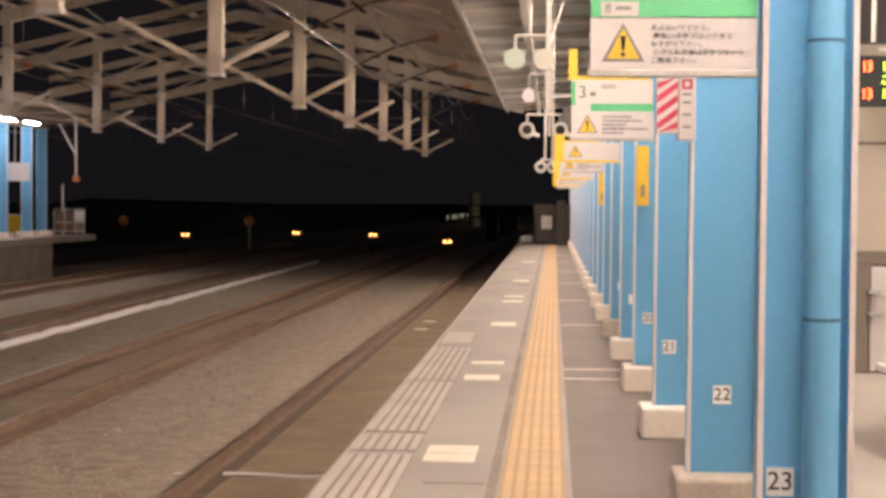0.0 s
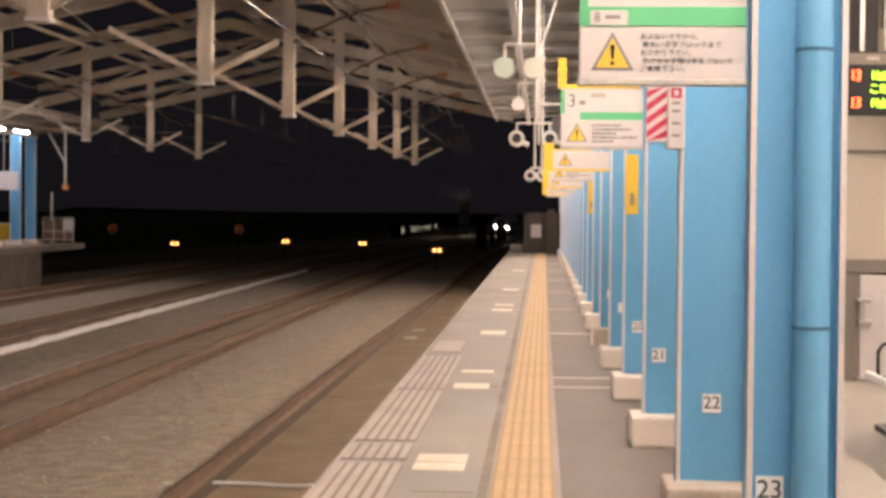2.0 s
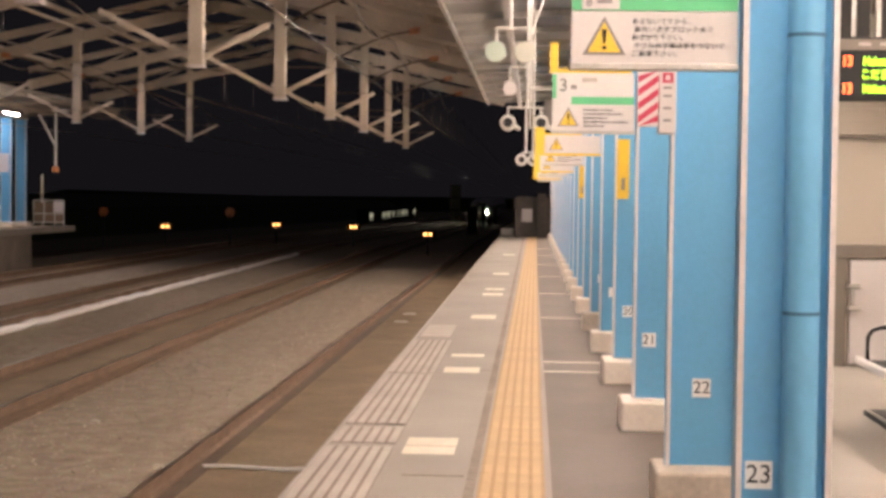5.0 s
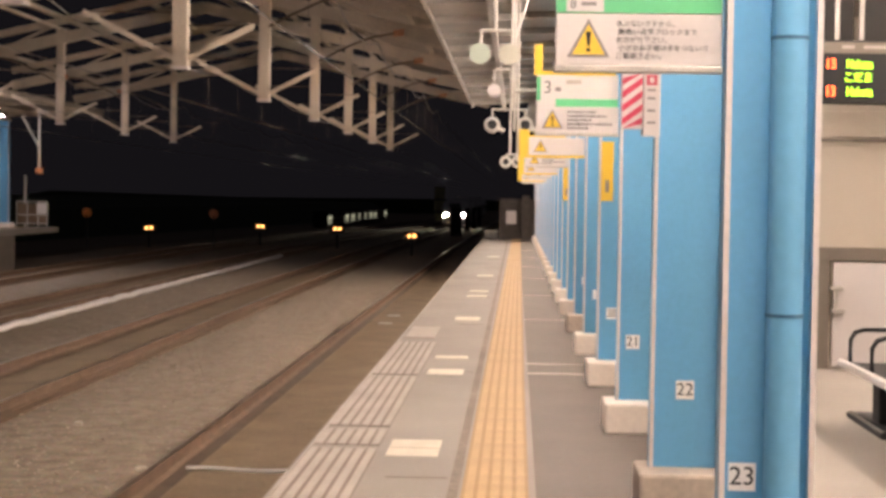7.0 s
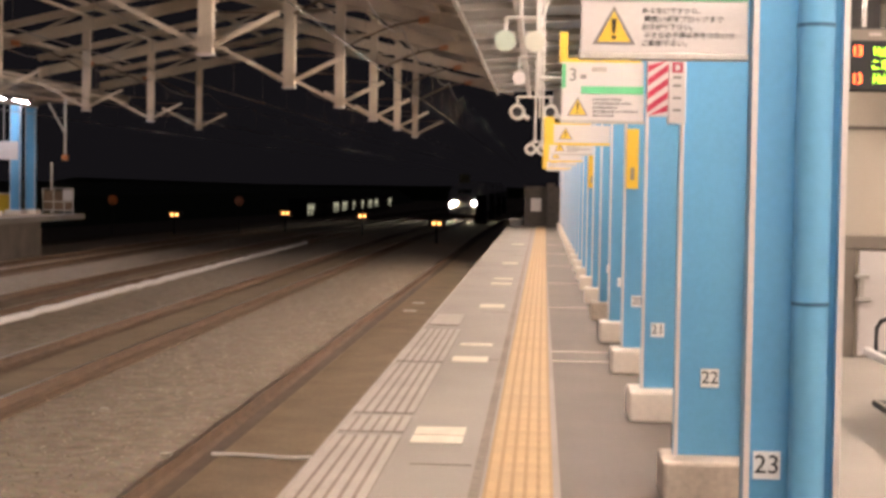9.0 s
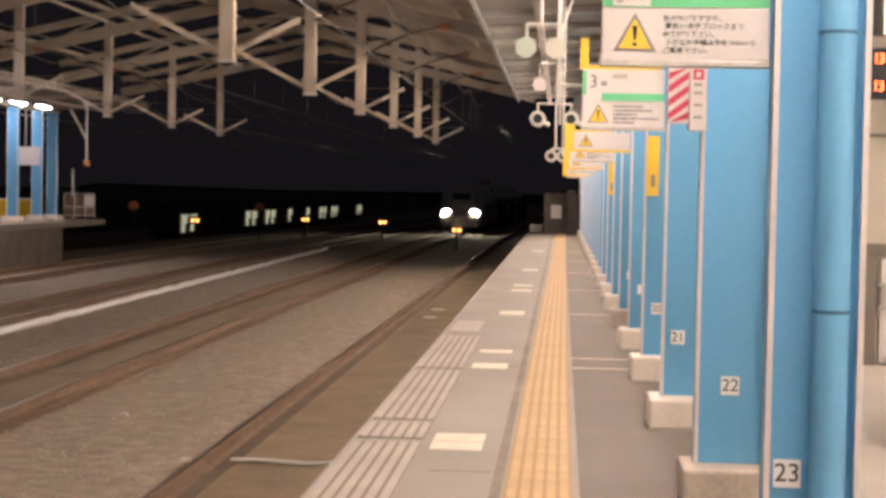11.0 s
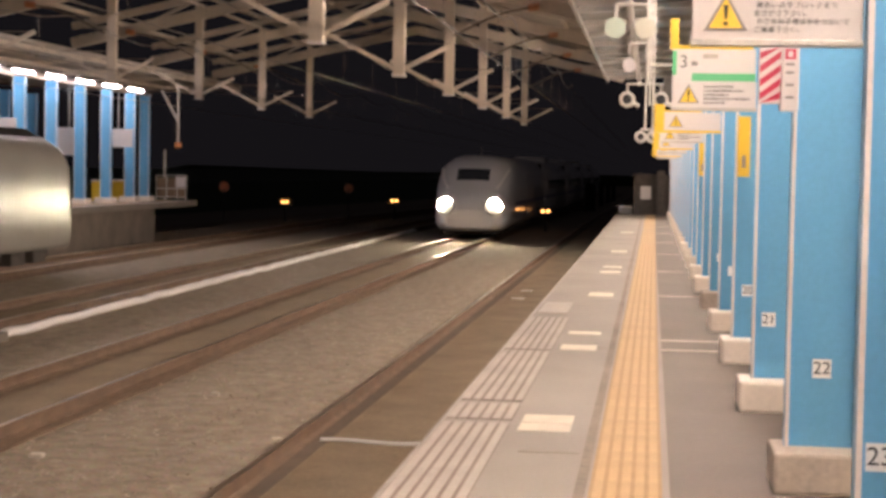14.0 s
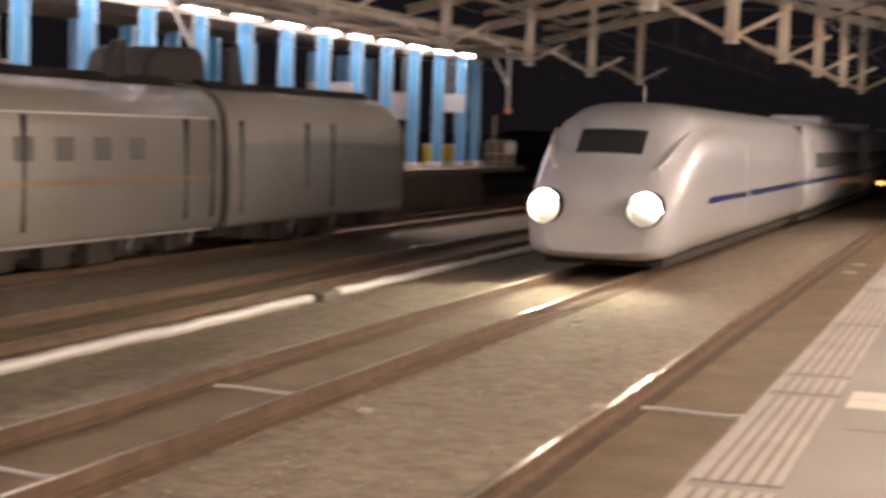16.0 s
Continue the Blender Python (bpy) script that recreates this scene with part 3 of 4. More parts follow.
def build_train():
    """The arriving train; its space has y=0 at the headlights, z=0 on the rails, and it heads towards -y."""
    tr = thing("express_train", "white high-speed train with glaring headlights running in", "train", (TRACKS[1], 300, RAIL))
    bm = bmesh.new()
    loft([ring(bm, s - 0.30, hw, zt, zb, 3.4) for s, hw, zt, zb in NOSE] + [ring(bm, 22.5, 1.68, 3.55, 0.25)], bm)
    front = part("front_car", bm, M["nose"], tr, "white nose car with a wedge-shaped front")
    # windscreen laid over the slope of the nose
    bm = bmesh.new()
    rows = []
    for s in (1.08, 1.26, 1.46, 1.68):
        hw, zt, zb = nose_at(s)
        zc = zb + (zt - zb) * 0.42
        row = []
        for i in range(9):
            x = -0.70 + 1.4 * i / 8
            z = zc + (zt - zc) * (1 - abs(x / hw) ** 3.4) ** (1 / 3.4)
            row.append(bm.verts.new((x, s - 0.30 - 0.02, z + 0.012)))
        rows.append(row)
    for a, b in zip(rows, rows[1:]):
        for i in range(8):
            bm.faces.new((a[i], a[i + 1], b[i + 1], b[i]))
    part("windscreen", bm, M["pane"], front, "dark wide windscreen")
    for s in (-1, 1):
        lm = rod((s * 1.03, -0.10, 1.33), (s * 1.03, 0.0, 1.33), 0.33, 24)
        part("headlight", lm, M["head"], front, "glaring yellowish headlight")
        # Added black tube keeps the lamp's light off the nose and near ground.
        part("lamp_cowl", cowl(s * 1.03, 1.33, -0.52, 0.45, 0.345, 0.362), M["black"], front, "dark tube added round the headlight to narrow its beam")
        # White ridge stands in for the glint along the nose's edge.
        crease = []
        for u in (0.0, 0.15, 0.3, 0.45, 0.6, 0.75, 0.9, 1.0):
            x, z = 1.06 + 0.40 * u ** 0.7, 2.10 + 0.78 * u
            crease.append((s * x, nose_depth(x, z) - 0.34, z + 0.02))
        part("nose_crease", tube(crease, 0.045, 8), M["plate"], front, "raised white ridge drawn as the glint on the nose edge")
    part("skirt", box(-1.25, 1.25, 0.6, 22.3, 0.12, 0.30, 0.03), M["under"], front)
    for s in (-1, 1):
        part("stripe", box(s * 1.684 - 0.006, s * 1.684 + 0.006, 3.4, 22.4, 1.36, 1.50), M["navy"], front, "dark blue stripe")
    part("aerial", rod((0, 4.2, 3.45), (0, 4.2, 3.95), 0.02, 8), M["galv"], front)
    car = part("middle_car", loft_car(), M["nose"], tr, "white passenger car")
    cars = [(front, 0)]
    for k in range(4):
        y0 = 23.1 + 25.0 * k
        c = car if k == 0 else new("middle_car", car.data)
        c.parent = tr
        c.location = (0, y0, 0)
        cars.append((c, y0))
        part("gangway", box(-1.45, 1.45, -0.62, 0.02, 0.5, 3.3, 0.05), M["under"], c)
        part("skirt", box(-1.5, 1.5, 0.2, 24.2, 0.12, 0.30, 0.03), M["under"], c)
        for s in (-1, 1):
            part("stripe", box(s * 1.684 - 0.006, s * 1.684 + 0.006, 0.1, 24.3, 1.36, 1.50), M["navy"], c, "dark blue stripe")
            for d in (1.1, 22.6):
                part("door", box(s * 1.668 - 0.02, s * 1.668 + 0.022, d, d + 0.85, 0.95, 2.85, 0.02), M["nose"], c)
        for i in range(15):
            for s in (-1, 1):
                part("window", box(s * 1.672 - 0.012, s * 1.672 + 0.012, 3.1 + 1.25 * i, 3.75 + 1.25 * i, 1.86, 2.40, 0.01), M["pane"], c)
        part("roof_fairing", box(-1.0, 1.0, 10.5, 14.5, 3.45, 3.80, 0.12), M["nose"], c)
    for s in (-1, 1):
        for d in (9.0, 20.5):
            part("door", box(s * 1.668 - 0.02, s * 1.668 + 0.022, d, d + 0.85, 0.95, 2.85, 0.02), M["nose"], front)
    return tr


def loft_car():
    bm = bmesh.new()
    return loft([ring(bm, y, hw, zt, 0.25) for y, hw, zt in ((0.0, 1.62, 3.48), (0.08, 1.68, 3.55), (24.32, 1.68, 3.55), (24.4, 1.62, 3.48))], bm)


SIDE = ((1.02, 0.56), (1.58, 0.58), (1.645, 0.72), (1.675, 0.95), (1.69, 1.25), (1.694, 1.60), (1.688, 1.95), (1.672, 2.30), (1.645, 2.65), (1.61, 2.92), (1.53, 3.14), (1.40, 3.32), (1.15, 3.50), (0.75, 3.63), (0.30, 3.69))


def flat_ring(bm, y, w=1.0, top=1.0, bottom=0.0):
    """A section with flat upright sides, a tight shoulder and a low roof."""
    half = [(x * w, 0.56 + bottom + (z - 0.56) * (top - bottom / 3.1)) for x, z in SIDE]
    return [bm.verts.new((x, y, z)) for x, z in half] + [bm.verts.new((-x, y, z)) for x, z in reversed(half)]


def build_standing_train():
    """The train that stands at the far platform; its far end is blunt, cars run back past the camera."""
    tr = thing("standing_train", "dull silver high-speed train standing at the far platform", "train", (TRACKS[3], 43.3, RAIL))
    bm = bmesh.new()
    loft([flat_ring(bm, -y, w, t) for y, w, t in ((0.0, 0.90, 0.84), (0.05, 0.94, 0.88), (0.16, 0.975, 0.925), (0.45, 0.993, 0.965), (1.0, 1.0, 1.0), (11.2, 1.0, 1.0))], bm)
    end = part("end_car", bm, M["body2"], tr, "dull silver end car with a blunt end")
    part("coupler_cover", box(-0.9, 0.9, -0.12, 0.10, 0.30, 0.66, 0.04), M["under"], end)
    cars = [end]
    for k in range(2):
        bm = bmesh.new()
        L = 24.4
        loft([flat_ring(bm, y, w, t) for y, w, t in ((0.0, 0.985, 0.99), (-0.05, 1.0, 1.0), (-L + 0.05, 1.0, 1.0), (-L, 0.985, 0.99))], bm)
        c = part("middle_car", bm, M["body2"], tr)
        c.location = (0, -11.5 - 24.7 * k, 0)
        cars.append(c)
        bm = bmesh.new()
        loft([flat_ring(bm, y, 0.965, 0.97) for y in (-0.01, 0.31)], bm)
        part("gangway", bm, M["roof2"], c, "dark gangway bellows")
    band = mat("dull_orange_band", (0.30, 0.20, 0.13), 0.35, var=0.08, bump=0)
    rng = random.Random(12)
    for c, (a, b) in zip(cars, ((-11.1, -0.4), (-24.3, -0.1), (-24.3, -0.1))):
        part("roof_cover", prism([(-1.12, 3.50), (1.12, 3.50), (0.85, 3.72), (-0.85, 3.72)], a, b - 0.9), M["roof2"], c, "dark grey roof")
        if c is not end:
            part("cornice", box(1.600, 1.632, a, b - 0.6, 2.88, 2.91), M["edge"], c, "bright cornice strip")
            part("skirt_edge", box(1.60, 1.66, a, b - 0.4, 0.575, 0.605), M["edge"], c, "pale lower edge of the skirt")
            for i in range(13):
                part("window", box(1.640, 1.684, -4.0 - 1.3 * i, -3.4 - 1.3 * i, 2.05, 2.48, 0.006), M["pane2"], c, "window with a lowered blind")
            part("stripe", box(1.680, 1.699, a, b - 0.5, 1.62, 1.72), band, c, "dull orange band")
        part("underframe", box(-1.2, 1.2, a, b - 0.8, 0.34, 0.60, 0.03), M["under"], c)
        for u in np.arange(a + 1.2, b - 1.6, 1.5):
            w, h = rng.uniform(0.5, 1.2), rng.uniform(0.12, 0.30)
            part("equipment_box", box(0.9, 1.45, u, u + w, h, 0.58, 0.03), M["under"], c)
        for bogie in ((-6.6,) if c is end else (-2.8, -21.6)):
            part("bogie_frame", box(1.12, 1.26, bogie - 1.7, bogie + 1.7, 0.40, 0.58, 0.04), M["under"], c)
            for d in (-1.25, 1.25):
                part("wheel", rod((0.66, bogie + d, 0.43), (0.80, bogie + d, 0.43), 0.43, 24), M["under"], c)
                part("axle_box", box(1.26, 1.56, bogie + d - 0.2, bogie + d + 0.2, 0.28, 0.60, 0.05), M["under"], c)
                part("damper", rod((1.5, bogie + d + 0.3, 0.30), (1.5, bogie + d + 0.55, 0.62), 0.05, 10), M["galv"], c)
        for d in ((-5.4, -7.0, -10.6) if c is end else (-0.5, -1.7, -7.6, -8.8, -22.3, -23.5)):
            part("door_gap", box(1.60, 1.699, d - 0.036, d + 0.036, 1.35 if d == -7.0 else 0.85, 2.86), M["black"], c)
    bm = slab([(-13.3, 3.60), (-13.0, 4.16), (-12.7, 4.34), (-10.9, 4.40), (-10.6, 4.26), (-10.4, 3.60)], -0.75, 0.75)
    bmesh.ops.bevel(bm, geom=bm.edges[:], offset=0.10, segments=2, affect="EDGES", profile=0.5)
    pan = part("pantograph_cover", bm, M["roof2"], tr, "dark raised pantograph shield")
    part("shield_fin", slab([(-9.85, 3.52), (-9.75, 4.42), (-9.35, 4.52), (-9.0, 3.52)], 0.78, 0.96), M["roof2"], pan)
    part("shield_fin", slab([(-15.3, 3.52), (-14.7, 4.34), (-14.4, 4.38), (-14.5, 3.52)], 0.78, 0.96), M["roof2"], pan)


# ---- signs and fittings on the near platform ----
def boarding_sign(y, style):
    s = thing("boarding_sign", "white boarding notice with a yellow warning triangle on a column", "sign", (0.682, y, 0.018), "boarding notices")
    board = part("board", box(-0.560, -0.004, -0.02, 0.02, 1.985, 2.157, 0.004), M["white"], s)
    part("lower_rail", box(-0.565, 0.0, -0.026, 0.026, 1.962, 1.985, 0.004), M["galv"], s)
    part("triangle_rim", prism([(-0.522, 2.012), (-0.378, 2.012), (-0.45, 2.141)], -0.0225, -0.020), M["grey"], board)
    part("triangle", prism([(-0.505, 2.021), (-0.395, 2.021), (-0.45, 2.122)], -0.0245, -0.0225), M["yellow"], board, "yellow warning triangle")
    part("mark_stroke", prism([(-0.454, 2.050), (-0.446, 2.050), (-0.4415, 2.097), (-0.4585, 2.097)], -0.0258, -0.0245), M["black"], board)
    part("mark_dot", box(-0.457, -0.443, -0.0258, -0.0245, 2.030, 2.041), M["black"], board)
    rng = random.Random(int(y * 10))
    if style == 1:
        for i, (line, ln) in enumerate((("\u3042\u3076\u306a\u3044\u3067\u3059\u304b\u3089\u3001", 0.192), ("\u9ec4\u8272\u3044\u70b9\u5b57\u30d6\u30ed\u30c3\u30af\u307e\u3067", 0.262), ("\u304a\u3055\u304c\u308a\u4e0b\u3055\u3044\u3002", 0.168), ("\u5c0f\u3055\u306a\u304a\u5b50\u69d8\u306f\u624b\u3092\u3064\u306a\u3044\u3067", 0.300), ("\u3054\u4e57\u8eca\u4e0b\u3055\u3044\u3002", 0.148))):
            bm = letters(line, 0.022, 0.0012)
            xs = [v.co.x for v in bm.verts]
            bmesh.ops.scale(bm, vec=(ln / (max(xs) - min(xs)), 1, 1), verts=bm.verts)
            part("text_line", upright(bm, -0.35 + ln / 2, -0.0215, 2.124 - 0.027 * i), M["black"], board, "dark printed line of writing")
    elif style == 2:
        for i, ln in enumerate((0.19, 0.26, 0.165, 0.30, 0.145)):
            x = -0.35
            while x < -0.35 + ln:
                w = rng.uniform(0.005, 0.013)
                dz = rng.uniform(-0.002, 0.002)
                part("text_bar", box(x, x + w, -0.0225, -0.020, 2.116 - 0.027 * i + dz, 2.132 - 0.027 * i - dz), M["text"], board)
                x += w + rng.uniform(0.002, 0.007)
    if style == 1:
        top = part("upper_board", box(-0.560, -0.004, -0.02, 0.02, 2.157, 2.46, 0.004), M["white"], s)
        part("green_band", box(-0.558, -0.006, -0.0222, -0.020, 2.160, 2.225), M["green"], top, "green band")
        part("green_side", box(-0.560, -0.532, -0.0228, -0.022, 2.17, 2.44), M["green"], top)
        part("label_plate", box(-0.525, -0.400, -0.0245, -0.0222, 2.164, 2.212), M["white"], top)
        part("numeral", upright(letters("8", 0.044), -0.502, -0.0258, 2.188), M["text"], top)
        part("text_bar", box(-0.475, -0.425, -0.0262, -0.0245, 2.184, 2.196), M["grey"], top)
        part("text_box", box(-0.50, -0.44, -0.0225, -0.020, 2.25, 2.275), M["black"], top)
    elif style == 2:
        top = part("upper_board", box(-0.560, -0.01, -0.02, 0.02, 2.157, 2.375, 0.004), M["white"], s)
        part("green_band", box(-0.43, -0.012, -0.0222, -0.020, 2.160, 2.212), M["green"], top, "green band")
        part("green_side", box(-0.560, -0.532, -0.0228, -0.020, 2.20, 2.36), M["green"], top)
        part("yellow_rim", box(-0.58, -0.03, -0.024, 0.024, 2.372, 2.40), M["yellow"], top, "yellow top rim")
        part("yellow_side", box(-0.578, -0.520, -0.03, 0.03, 2.40, 2.575), M["yellow"], top)
        part("numeral", upright(letters("3", 0.12), -0.485, -0.0225, 2.285), M["text"], top)
        part("text_bar", box(-0.435, -0.395, -0.0225, -0.020, 2.262, 2.290), M["grey"], top)
        part("text_bar", box(-0.36, -0.26, -0.0225, -0.020, 2.31, 2.34), M["rib"], top)
    else:
        part("yellow_rim", box(-0.60, 0.0, -0.03, -0.022, 1.955, 1.98), M["yellow"], board)
        part("yellow_side", box(-0.665, -0.567, -0.03, 0.03, 1.96, 2.24), M["yellow"], board, "yellow side board")


def build_signs():
    for k, (y, st) in enumerate(((5.6, 1), (11.2, 2), (16.8, 3), (22.4, 2), (28.0, 3), (33.6, 2), (39.2, 3), (44.8, 2))):
        boarding_sign(y, st)
    # emergency button board with red and white stripes on the second column
    e = thing("striped_board", "red and white striped board with an emergency box on a column", "sign", (0.70, 8.4, 0))
    bd = part("striped_panel", box(-0.19, -0.085, -0.19, -0.16, 1.905, 2.185, 0.003), M["white"], e)
    for i in range(5):
        z = 1.835 + i * 0.066
        lo, hi = 1.907, 2.183
        pts = [(-0.188, z + 0.02), (-0.087, z + 0.095), (-0.087, z + 0.13), (-0.188, z + 0.055)]
        pts = [(x, min(max(zz, lo), hi)) for x, zz in pts]
        part("red_stripe", prism(pts, -0.193, -0.190), M["red"], bd, "red diagonal stripe")
    bx = part("button_box", box(-0.085, 0.0, -0.21, -0.13, 1.87, 2.19, 0.006), M["white"], e)
    part("red_label", box(-0.07, -0.018, -0.213, -0.210, 2.12, 2.17), M["red"], bx)
    part("white_centre", box(-0.055, -0.033, -0.216, -0.213, 2.132, 2.158), M["white"], bx)
    for z in (2.09, 2.05, 1.99, 1.93):
        part("text_bar", box(-0.065, -0.025, -0.213, -0.210, z, z + 0.012), M["grey"], bx)
    part("side_shadow_box", box(-0.075, 0.0, -0.12, 0.05, 1.88, 2.18, 0.01), M["grey"], e)
    # yellow upright strips on columns
    for y, x in ((13.82, 0.70), (25.05, 0.70)):
        ys = thing("yellow_strip_sign", "narrow upright yellow sign on a column", "sign", (x, y, 0), "yellow strip signs")
        p = part("strip", box(-0.0, 0.10, -0.02, -0.005, 1.545, 2.04, 0.003), M["yellow"], ys)
        part("text_bar", box(0.035, 0.065, -0.022, -0.020, 1.62, 1.72), M["grey"], p)


def round_board(x, y, z, r, parent, material):
    d = part("disc", rod((x, y - 0.03, z), (x, y + 0.03, z), r, 24), material, parent, "round pale disc")
    part("rim", rod((x, y + 0.03, z), (x, y + 0.05, z), r * 1.05, 24), M["galv"], d)


def build_hangers():
    h = thing("hanging_bracket", "white pole hanging from the canopy with two round discs", "bracket", (0, 14.0, 0), "hanging brackets")
    part("pole", rod((-0.20, 0, 2.98), (-0.20, 0, 4.44), 0.015, 8), M["pole"], h)
    part("pole", rod((-0.055, 0, 2.30), (-0.055, 0, 4.44), 0.013, 8), M["pole"], h)
    part("crossbar", rod((-0.325, 0, 2.97), (-0.055, 0, 2.97), 0.013, 8), M["pole"], h)
    part("hanger", rod((-0.325, 0, 2.80), (-0.325, 0, 2.97), 0.013, 8), M["pole"], h)
    round_board(-0.33, 0, 2.775, 0.088, h, mat("pale_green_disc", (0.36, 0.42, 0.34), 0.5, var=0.05, bump=0.02))
    round_board(-0.078, -0.05, 2.765, 0.088, h, mat("pale_cream_disc", (0.42, 0.41, 0.33), 0.5, var=0.05, bump=0.02))
    part("stay", rod((-0.03, 0, 2.9), (0.32, 1.5, 4.2), 0.008, 6), M["pole"], h)
    h2 = thing("hanging_bracket", "white pole with a small round disc and side arm", "bracket", (0, 17.0, 0), "hanging brackets")
    part("pole", rod((-0.035, 0, 2.25), (-0.035, 0, 4.44), 0.011, 8), M["pole"], h2)
    part("arm", rod((-0.25, 0, 2.88), (-0.035, 0, 2.88), 0.012, 8), M["pole"], h2)
    part("hanger", rod((-0.25, 0, 2.70), (-0.25, 0, 2.88), 0.010, 8), M["pole"], h2)
    round_board(-0.25, 0, 2.66, 0.068, h2, M["white"])
    part("side_arm", rod((-0.035, 0, 2.66), (0.30, 0, 2.66), 0.018, 8), M["pole"], h2)
    h3 = thing("camera_bracket", "white pole carrying two round platform cameras", "camera bracket", (0, 22.4, 0), "camera brackets")
    part("pole", rod((0.0, 0, 2.05), (0.0, 0, 4.44), 0.015, 8), M["pole"], h3)
    part("crossbar", rod((-0.36, 0, 2.76), (0.13, 0, 2.76), 0.013, 8), M["pole"], h3)
    for x in (-0.345, 0.10):
        c = part("camera_case", rod((x, -0.12, 2.55), (x, 0.16, 2.55), 0.105, 18), M["pole"], h3, "round white camera case")
        part("lens", rod((x, -0.135, 2.55), (x, -0.118, 2.55), 0.065, 16), M["black"], c)
        part("hanger", rod((x, 0, 2.64), (x, 0, 2.76), 0.012, 8), M["pole"], h3)
        part("side_knob", rod((x + 0.09, -0.05, 2.50), (x + 0.16, -0.05, 2.46), 0.03, 8), M["pole"], c)
    h4 = thing("camera_bracket", "white pole carrying small paired cameras", "camera bracket", (0, 36.0, 0), "camera brackets")
    part("pole", rod((-0.16, 0, 2.5), (-0.16, 0, 4.44), 0.022, 8), M["pole"], h4)
    for x in (-0.25, 0.0):
        c = part("camera_case", rod((x, -0.14, 2.36), (x, 0.16, 2.36), 0.13, 16), M["pole"], h4)
        part("lens", rod((x, -0.155, 2.36), (x, -0.138, 2.36), 0.07, 14), M["black"], c)
    part("crossbar", rod((-0.25, 0, 2.52), (0.0, 0, 2.52), 0.02, 8), M["pole"], h4)


def build_kiosk():
    k = thing("kiosk", "tan panelled kiosk at the back of the platform", "kiosk", (2.76, 15.7, 0))
    part("wall", box(0.0, 4.0, 0, 2.5, 0.0, 3.3), M["tanwall"], k)
    part("upper_band", box(0.0, 4.0, -0.03, 0.0, 2.17, 2.42, 0.005), M["tanwall"], k)
    part("band_lip", box(0.0, 4.0, -0.036, 0.0, 2.13, 2.16), M["brown"], k)
    part("counter_band", box(0.0, 4.0, -0.06, 0.0, 1.02, 1.14, 0.006), M["brown"], k, "brown band at counter height")
    part("corner_post", box(0.0, 0.19, -0.05, 0.0, 0.0, 1.02), M["brown"], k)
    part("lower_panel", box(0.22, 1.9, -0.05, 0.0, 0.02, 1.0, 0.01), M["white"], k, "white lower panel")
    hd = part("fixture", box(0.18, 0.30, -0.14, -0.05, 0.74, 0.78, 0.005), M["galv"], k)
    part("fixture_stem", box(0.215, 0.255, -0.12, -0.08, 0.56, 0.75), M["galv"], hd)
    part("fixture_foot", box(0.19, 0.32, -0.13, -0.06, 0.53, 0.57, 0.005), M["galv"], hd)
    for x in (0.75, 1.9):
        part("panel_seam", box(x, x + 0.012, -0.004, 0.0, 1.14, 2.13), M["brown"], k)
    d = thing("departure_board", "dark departure board with red and green LED figures", "display", (2.56, 15.0, 0))
    b = part("case", box(0.0, 2.2, 0, 0.16, 2.45, 3.02, 0.01), M["black"], d)
    part("header", box(0.01, 2.19, -0.004, 0.0, 2.90, 3.00), M["brown"], b)
    for x, w in ((0.07, 0.09), (0.33, 0.11), (0.52, 0.28)):
        part("text_bar", box(x, x + w, -0.006, -0.004, 2.94, 2.97), M["rib"], b)
    def narrow(text, size, x, z, squeeze):
        bm = letters(text, size)
        bmesh.ops.scale(bm, vec=(squeeze, 1, 1), verts=bm.verts)
        return upright(bm, x, -0.004, z)
    for z in (2.80, 2.555):
        part("numeral", narrow("13", 0.13, 0.232, z, 0.75), M["redled"], b, "red LED platform number")
        part("led_word", narrow("Hakata", 0.115, 0.49, z, 0.72), M["greenled"], b, "green LED destination")
    part("led_word", narrow("\u3053\u3060\u307e", 0.10, 0.48, 2.68, 0.85), M["greenled"], b, "green LED train name")
    for x in (0.3, 1.9):
        part("hanger", rod((x, 0.08, 3.0), (x, 0.08, 4.5), 0.02, 8), M["galv"], d)
    up = thing("upper_windows", "dark upper windows above the kiosk", "window", (2.60, 15.64, 0))
    part("transom_panel", box(0.10, 4.16, 0.05, 0.12, 3.30, 4.46), M["brown"], up, "dull brown panel above the kiosk")
    for x in (0.16, 0.62, 1.10, 1.58, 2.06):
        pn = part("pane", box(x, x + 0.36, 0.0, 0.046, 3.06, 3.95, 0.004), M["dark"], up, "unlit dark pane")
        part("mullion", box(x - 0.05, x - 0.01, -0.02, 0.046, 3.06, 3.95), M["galv"], pn)
    part("white_post", box(0.95, 1.02, -0.09, -0.03, 3.05, 3.9), M["white"], up)
    # bench
    b = thing("bench", "black metal bench with hoop armrests and a pale seat edge", "bench", (2.30, 8.4, 0))
    part("seat", box(0.03, 0.48, 0.0, 3.4, 0.40, 0.43, 0.008), M["black"], b)
    part("seat_edge", box(-0.01, 0.04, 0.0, 3.42, 0.40, 0.455, 0.012), M["white"], b, "pale front edge of the seat")
    for y in (0.1, 0.95, 1.8, 2.6, 3.3):
        part("armrest", tube([(0.06, y, 0.43), (0.06, y, 0.60), (0.09, y, 0.65), (0.15, y, 0.67), (0.38, y, 0.67), (0.44, y, 0.64), (0.46, y, 0.58), (0.46, y, 0.43)], 0.016), M["black"], b)
    for y in (0.5, 3.1):
        part("pedestal", box(0.20, 0.34, y - 0.12, y + 0.12, 0.04, 0.41, 0.02), M["black"], b)
